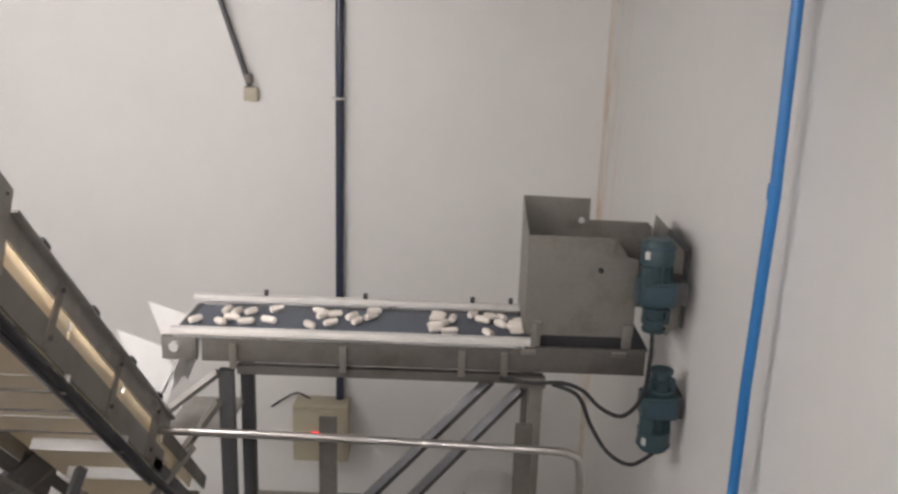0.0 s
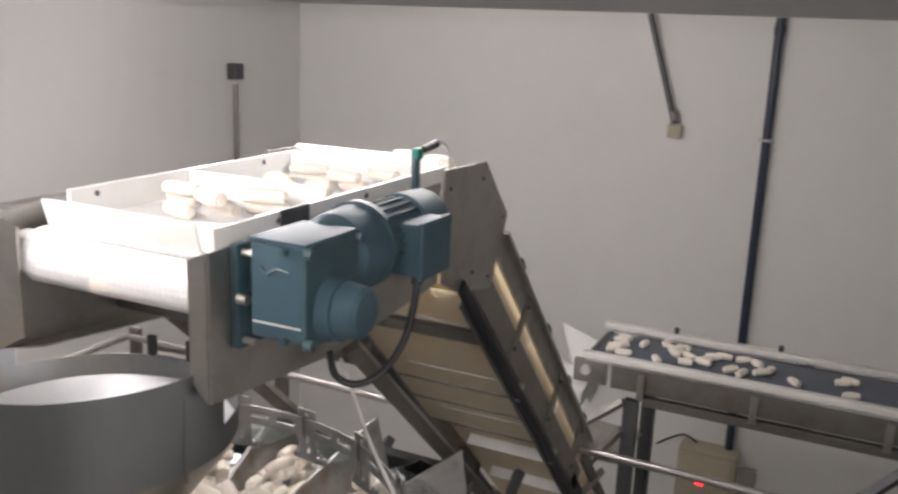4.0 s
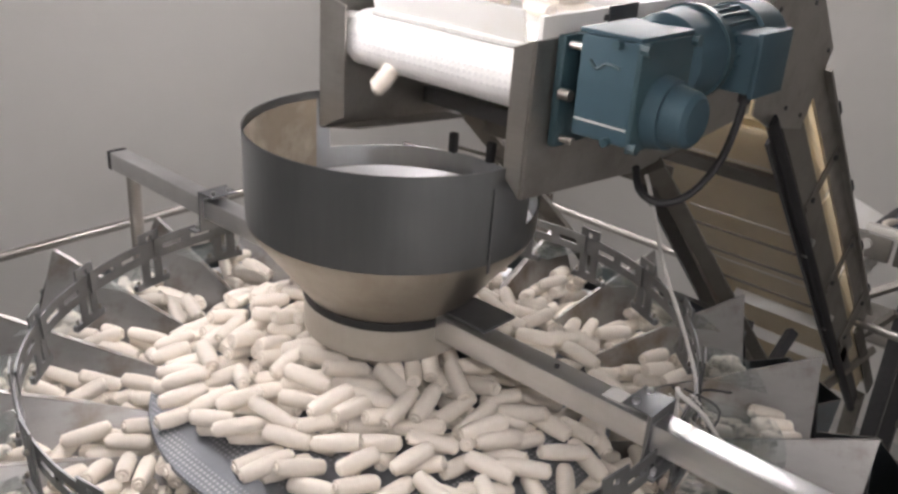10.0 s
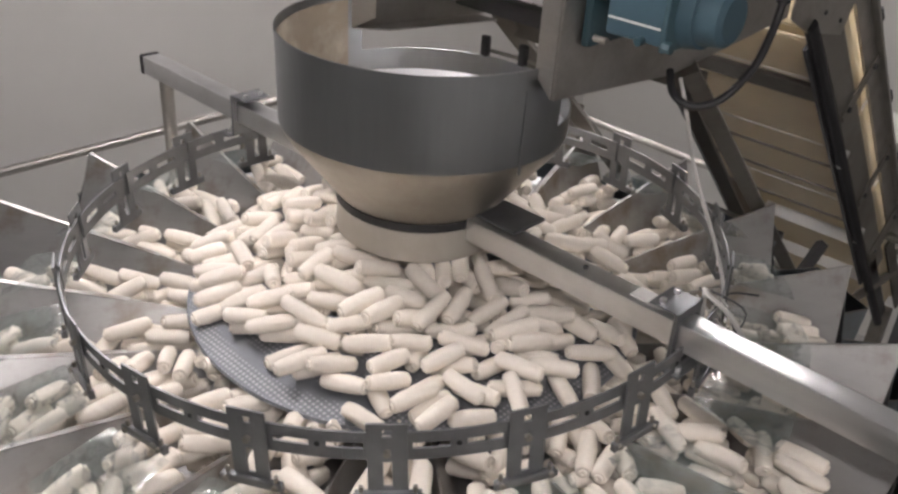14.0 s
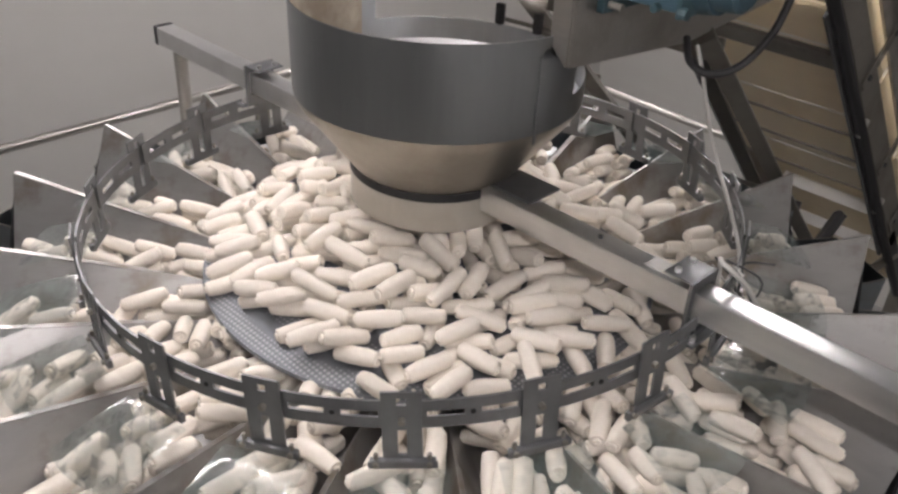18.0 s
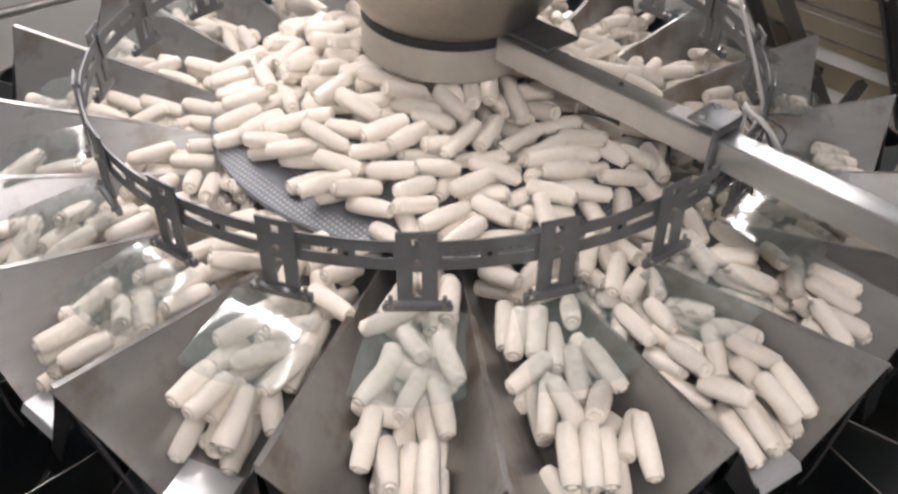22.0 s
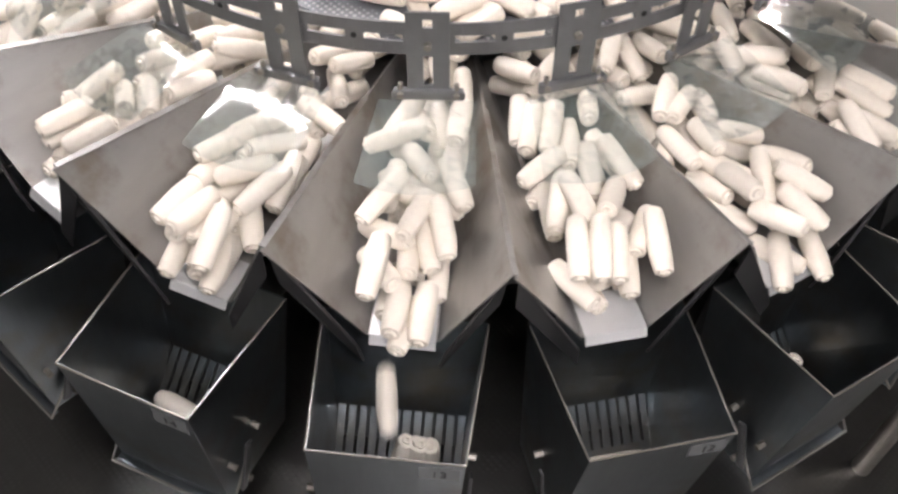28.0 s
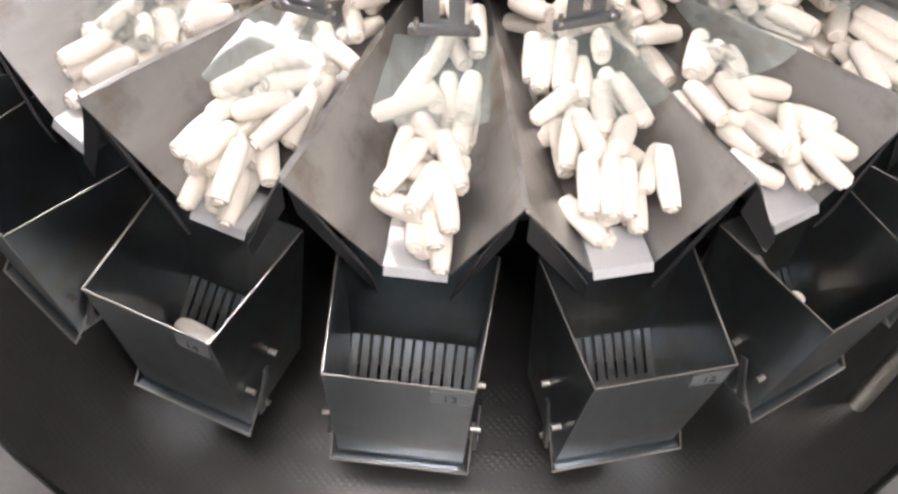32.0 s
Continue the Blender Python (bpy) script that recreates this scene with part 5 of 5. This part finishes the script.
# rolls waiting in some of the hoppers
for k, n in ((-1, 5), (1, 1), (-3, 3), (3, 2)):
    rnd = random.Random(300 + k)
    well = Heap(lambda x, y: 0.352 + max(0.0, 0.872 - x) * 0.85)
    while len(well.rolls) < n:
        well.drop(rnd.uniform(0.845, 0.895), rnd.uniform(-0.042, 0.042), rnd.uniform(0.9, 2.2))
    lay(well.rolls, turn(k), 320 + k, "cream dough roll lying in a feed hopper")

# scraps of dough on the conveyor and a few rolls caught below the belt
for x, y, z, yaw in ((-0.02, 0.30, 1.252, 20), (0.10, 0.33, 1.238, 70), (0.16, 0.28, 1.232, -10), (0.05, 0.36, 1.245, 100)):
    ob = tagged(new("dough_roll", ROLLS[4]), "dough roll caught under the infeed belt", "dough roll", "dough rolls")
    ob.matrix_world = pose(x, y, z, 0, 5, yaw)


# ---- belt flights and the rolls that ride ----
SPACING, SPEED, FLIGHTS = 0.32, 0.16, 16
XC = 0.0485
NOSE = (0.045, 1.308, 0.047)


def loop_at(s):
    """Place and outward angle (degrees from up, towards the nose) on the belt loop: s runs from the nose's top backwards as negative."""
    L = SPACING * FLIGHTS
    s = s % L
    arc = math.pi * NOSE[2]
    if s < arc:                                   # round the nose
        a = s / arc * 180
        return NOSE[0] - NOSE[2] * math.sin(radians(a)), NOSE[1] + NOSE[2] * math.cos(radians(a)), a
    s -= arc
    if s < 0.62:                                  # under the top run
        return NOSE[0] + s, 1.262, 180
    s -= 0.62
    back = L - arc - 0.62
    top = 0.88                                    # flat top run before the nose
    if s > back - top:
        return NOSE[0] + (back - s), 1.355, 0
    up = (back - top) / 2                         # the inclined run, down below and up again
    if s < up:
        u = s
        bend = min(1.0, u / 0.12)
        return 0.665 + 0.26 * bend + u * 0.7071, 1.255 - 0.115 * bend - u * 0.7071, 180 - 45 * bend
    u = 2 * up - s
    bend = min(1.0, u / 0.10)
    return 0.925 + 0.06 * bend + u * 0.7071, 1.355 - 0.190 * bend - u * 0.7071, -45 * bend if s - up > 0.08 else 135 - 180 * (s - up) / 0.08


def flight_pose(s):
    y, z, a = loop_at(s)
    return pose(XC, y, z, a, 0, 0)


flight0 = thing("belt_flight", "white plastic flight standing on the infeed belt", "belt flight", "belt flights")
part("blade", box(B(), 0.0165, 0, 0.0300, 0.302, 0.006, 0.050, 0.002), WHITEP, flight0)
part("foot_strip", box(B(), 0.0165, 0, 0.004, 0.302, 0.020, 0.008, 0.002), WHITEP, flight0)
FLIGHT_OBS = [flight0] + [copy_thing(flight0, Matrix()) for _ in range(FLIGHTS - 1)]

# rolls carried in front of a flight: (flight's time at the nose, lead ahead of it, across, turn, height)
CARRIED = []
rnd = random.Random(31)
for n in range(0, 10):
    t_nose = 2.0 * n
    for j in range(8):
        CARRIED.append((t_nose, (0.024 + 0.026 * j if j < 5 else 0.040 + 0.035 * (j - 5)) + rnd.uniform(-0.005, 0.008), (-0.095 + 0.055 * ((j * 2 + n) % 5)) + rnd.uniform(-0.012, 0.012), rnd.uniform(-25, 25) + (90 if rnd.random() < 0.25 else 0), 0.0 if j < 5 else 0.024))
RIDERS = [tagged(new("dough_roll", ROLLS[i % 6]), "cream dough roll riding on the white infeed belt", "dough roll", "dough rolls") for i in range(len(CARRIED))]

# rolls on the grey feed conveyor: (place along it at the start, across, turn)
FEED = []
rnd = random.Random(41)
for cx, n in ((-0.04, 1), (0.09, 4), (0.17, 2), (0.33, 2), (0.54, 5), (0.725, 2), (0.78, 2), (1.13, 7), (1.33, 4), (1.47, 6), (1.62, 4), (1.78, 4), (1.95, 4), (2.22, 5), (2.30, 3), (2.42, 3), (2.52, 4), (2.75, 4), (2.95, 4), (3.3, 3), (3.7, 4)):
    near = []
    while len(near) < n:
        p = (cx + rnd.uniform(-0.01, 0.035 * n ** 0.7), 3.38 + rnd.uniform(-0.13, 0.15))
        if all(math.hypot(p[0] - q[0], 1.5 * (p[1] - q[1])) > 0.062 for q in near):
            near.append(p)
            FEED.append((p[0], p[1], rnd.gauss(10, 35)))
FEED_MESH = [roll_mesh(20 + i, RL * (0.88 + 0.07 * i), RR * 1.36, 0.0) for i in range(3)]
FEEDERS = [tagged(new("dough_roll", FEED_MESH[i % 3]), "cream dough roll on the grey feed conveyor", "dough roll", "dough rolls") for i in range(len(FEED))]


def drop(p0, v0, t, floor):
    """A falling body: its place t seconds after leaving p0 with speed v0, until the floor."""
    z = p0[2] + v0[2] * t - 4.9 * t * t
    hit = z <= floor
    if hit:
        t = (v0[2] + math.sqrt(v0[2] ** 2 + 19.6 * (p0[2] - floor))) / 9.8
        z = floor
    return p0[0] + v0[0] * t, p0[1] + v0[1] * t, z, hit


def ease(t, a, b):
    u = min(1.0, max(0.0, (t - a) / (b - a)))
    return u * u * (3 - 2 * u)


def motions():
    # flights: one lap of the loop in the clip
    for i, ob in enumerate(FLIGHT_OBS):
        rows = []
        for n in range(0, 257):
            t = n * 0.125
            rows.append((t, flight_pose(SPEED * t - SPACING * i + 0.012)))
        walk(ob, rows)
    # rolls on the infeed belt
    for (tn, lead, x, turn_deg, lift), ob in zip(CARRIED, RIDERS):
        t_off = tn - lead / SPEED                 # reaches the nose
        rows = []
        fall = None
        times = sorted({0.0, 32.0, *[t_off + d for d in (-17.1, -15, -13, -11, -9.5, -8, -7, -6.4, -5.9, -5.53, -5, -3, -1.5, 0, 0.12, 0.20, 0.28, 0.36, 0.44, 0.52, 0.62, 0.75)]})
        for t in times:
            if t < 0 or t > 32:
                continue
            if t <= t_off:
                y = NOSE[0] - 0.01 + SPEED * (t_off - t)
                z = 1.353 + RR + lift
                if y > 0.92:                      # still on the incline
                    d = y - 0.92
                    y, z = 0.985 + d * 0.7071, 1.180 - d * 0.7071
                    d_max = 1.85
                    if d > d_max:
                        y, z = 0.985 + d_max * 0.7071, 1.180 - d_max * 0.7071
                rows.append((t, pose(XC + x * (1 if t < t_off - 0.05 else 0.95), y, z, 0, 0, turn_deg)))
            else:
                px, py, pz, hit = drop((XC + x * 0.9, NOSE[0] - 0.01, 1.353 + RR + lift), (0, -0.17, 0.0), t - t_off, 0.955)
                a = min(150, 330 * (t - t_off))
                if hit:
                    px, py, pz = px * 0.5, py * 0.5, 0.945 - 0.075 * ease(t, t_off + 0.4, t_off + 0.75)
                rows.append((t, pose(px, py, pz, a if abs(turn_deg) < 45 else 0, 0 if abs(turn_deg) < 45 else -a, turn_deg)))
        if rows[0][0] > 0:
            rows.insert(0, (0.0, rows[0][1]))
        if rows[-1][0] < 32:
            rows.append((32.0, rows[-1][1]))
        walk(ob, rows)
    # rolls on the feed conveyor, which runs out from under the bin
    v = 0.28
    for (x0, y, a), ob in zip(FEED, FEEDERS):
        rows = []
        start = 1.95
        t_in = max(0.0, (x0 - start) / v)
        t_end = (x0 + 0.11) / v
        xs = min(x0, start)
        rows.append((0.0, pose(xs, y, 0.131 + RR * 1.36, 0, 0, a)))
        if t_in > 0.05:
            rows.append((t_in, pose(xs, y, 0.131 + RR * 1.36, 0, 0, a)))
        t_end = max(t_end, 0.05)
        rows.append((t_end, pose(-0.11, y, 0.131 + RR * 1.36, 0, 0, a)))
        rows.append((t_end + 0.15, pose(-0.150, y, 0.07, 0, -50, a)))
        rows.append((t_end + 0.35, pose(-0.19, y, -0.22, 0, -75, a)))
        rows.append((32.0, pose(-0.195, y, -0.235, 0, -75, a)))
        walk(ob, rows)
    # rolls on the dispersion cone: shaken outwards in two spells
    rnd = random.Random(51)
    for r, ob in zip(movers, CONE_ROLLS):
        m0 = ob.matrix_world.copy()
        rad = math.hypot(r[0], r[1])
        ang = math.degrees(math.atan2(r[1], r[0]))
        m = (ang - BASE + 180) % 360 - 180
        c, s = math.cos(radians(ang)), math.sin(radians(ang))
        pull = 0.020 + 0.022 * rnd.random()
        spin = rnd.uniform(-14, 14)
        edge = max(0.0, 0.385 - rad)
        k1 = min(pull, edge * 0.5)
        # early: further in; after the first spell: out by k1; after the second: at its settled place
        early = Matrix.Translation((-c * k1 * 1.5, -s * k1 * 1.5, k1 * 0.18)) @ m0 @ pose(0, 0, 0, 0, 0, -spin * 1.6)
        midp = Matrix.Translation((-c * k1 * 0.5, -s * k1 * 0.5, k1 * 0.06)) @ m0 @ pose(0, 0, 0, 0, 0, -spin * 0.6)
        if k1 < 0.002:
            early, midp = m0 @ pose(0, 0, 0, 0, 0, -spin * 0.5), m0 @ pose(0, 0, 0, 0, 0, -spin * 0.2)
        walk(ob, [(0.0, early), (8.6, early), (9.5, early.lerp(midp, 0.5)), (10.5, midp), (13.4, midp), (15.4, m0), (32.0, m0)])
    # rolls in the pans: carried outwards in spells, over the lip into the hopper
    spells = {0: [(26.3, 28.3, 0.055), (29.75, 30.75, 0.060)], -1: [(26.3, 28.3, 0.060)], 2: [(22.3, 23.4, 0.055), (31.3, 32.0, 0.035)]}
    for k, sp in spells.items():
        rolls, obs = PAN_ROLLS[k]
        ax = turn(k)
        rnd = random.Random(60 + k)
        for r, ob in zip(rolls, obs):
            m0 = ax.inverted() @ ob.matrix_world
            rows = []
            fell, t_fell, p_fell = False, 0, None
            lag = rnd.uniform(0.85, 1.1)
            for n in range(0, 321):
                t = n * 0.1
                if not any(a - 0.15 <= t <= b + 1.05 for a, b, d in sp) and n not in (0, 320):
                    continue
                shift = lag * sum(d * ease(t, a, b) for a, b, d in sp)
                rr = r[0] + shift
                if not fell and rr > 0.803:
                    fell, t_fell, p_fell = True, t, (rr, r[1], r[2])
                if not fell:
                    squeeze = 1 - 0.35 * shift / 0.12 if rr > 0.70 else 1
                    rows.append((t, ax @ Matrix.Translation((shift, r[1] * (squeeze - 1), -0.03 * shift)) @ m0))
                else:
                    px, py, pz, hit = drop(p_fell, (0.16, 0.0, 0.0), t - t_fell, 0.385)
                    tip = min(75, 260 * (t - t_fell))
                    px = min(px, 0.885)
                    if hit and k == 0:            # the gate below opens and lets the roll go
                        pz -= 0.62 * ease(t, t_fell + 0.55, t_fell + 0.80)
                    rows.append((t, ax @ Matrix.Translation((px - r[0], py - r[1], pz - r[2])) @ Matrix.Translation((r[0], r[1], r[2])) @ pose(0, 0, 0, 0, tip, 0) @ Matrix.Translation((-r[0], -r[1], -r[2])) @ m0))
            walk(ob, rows)


motions()
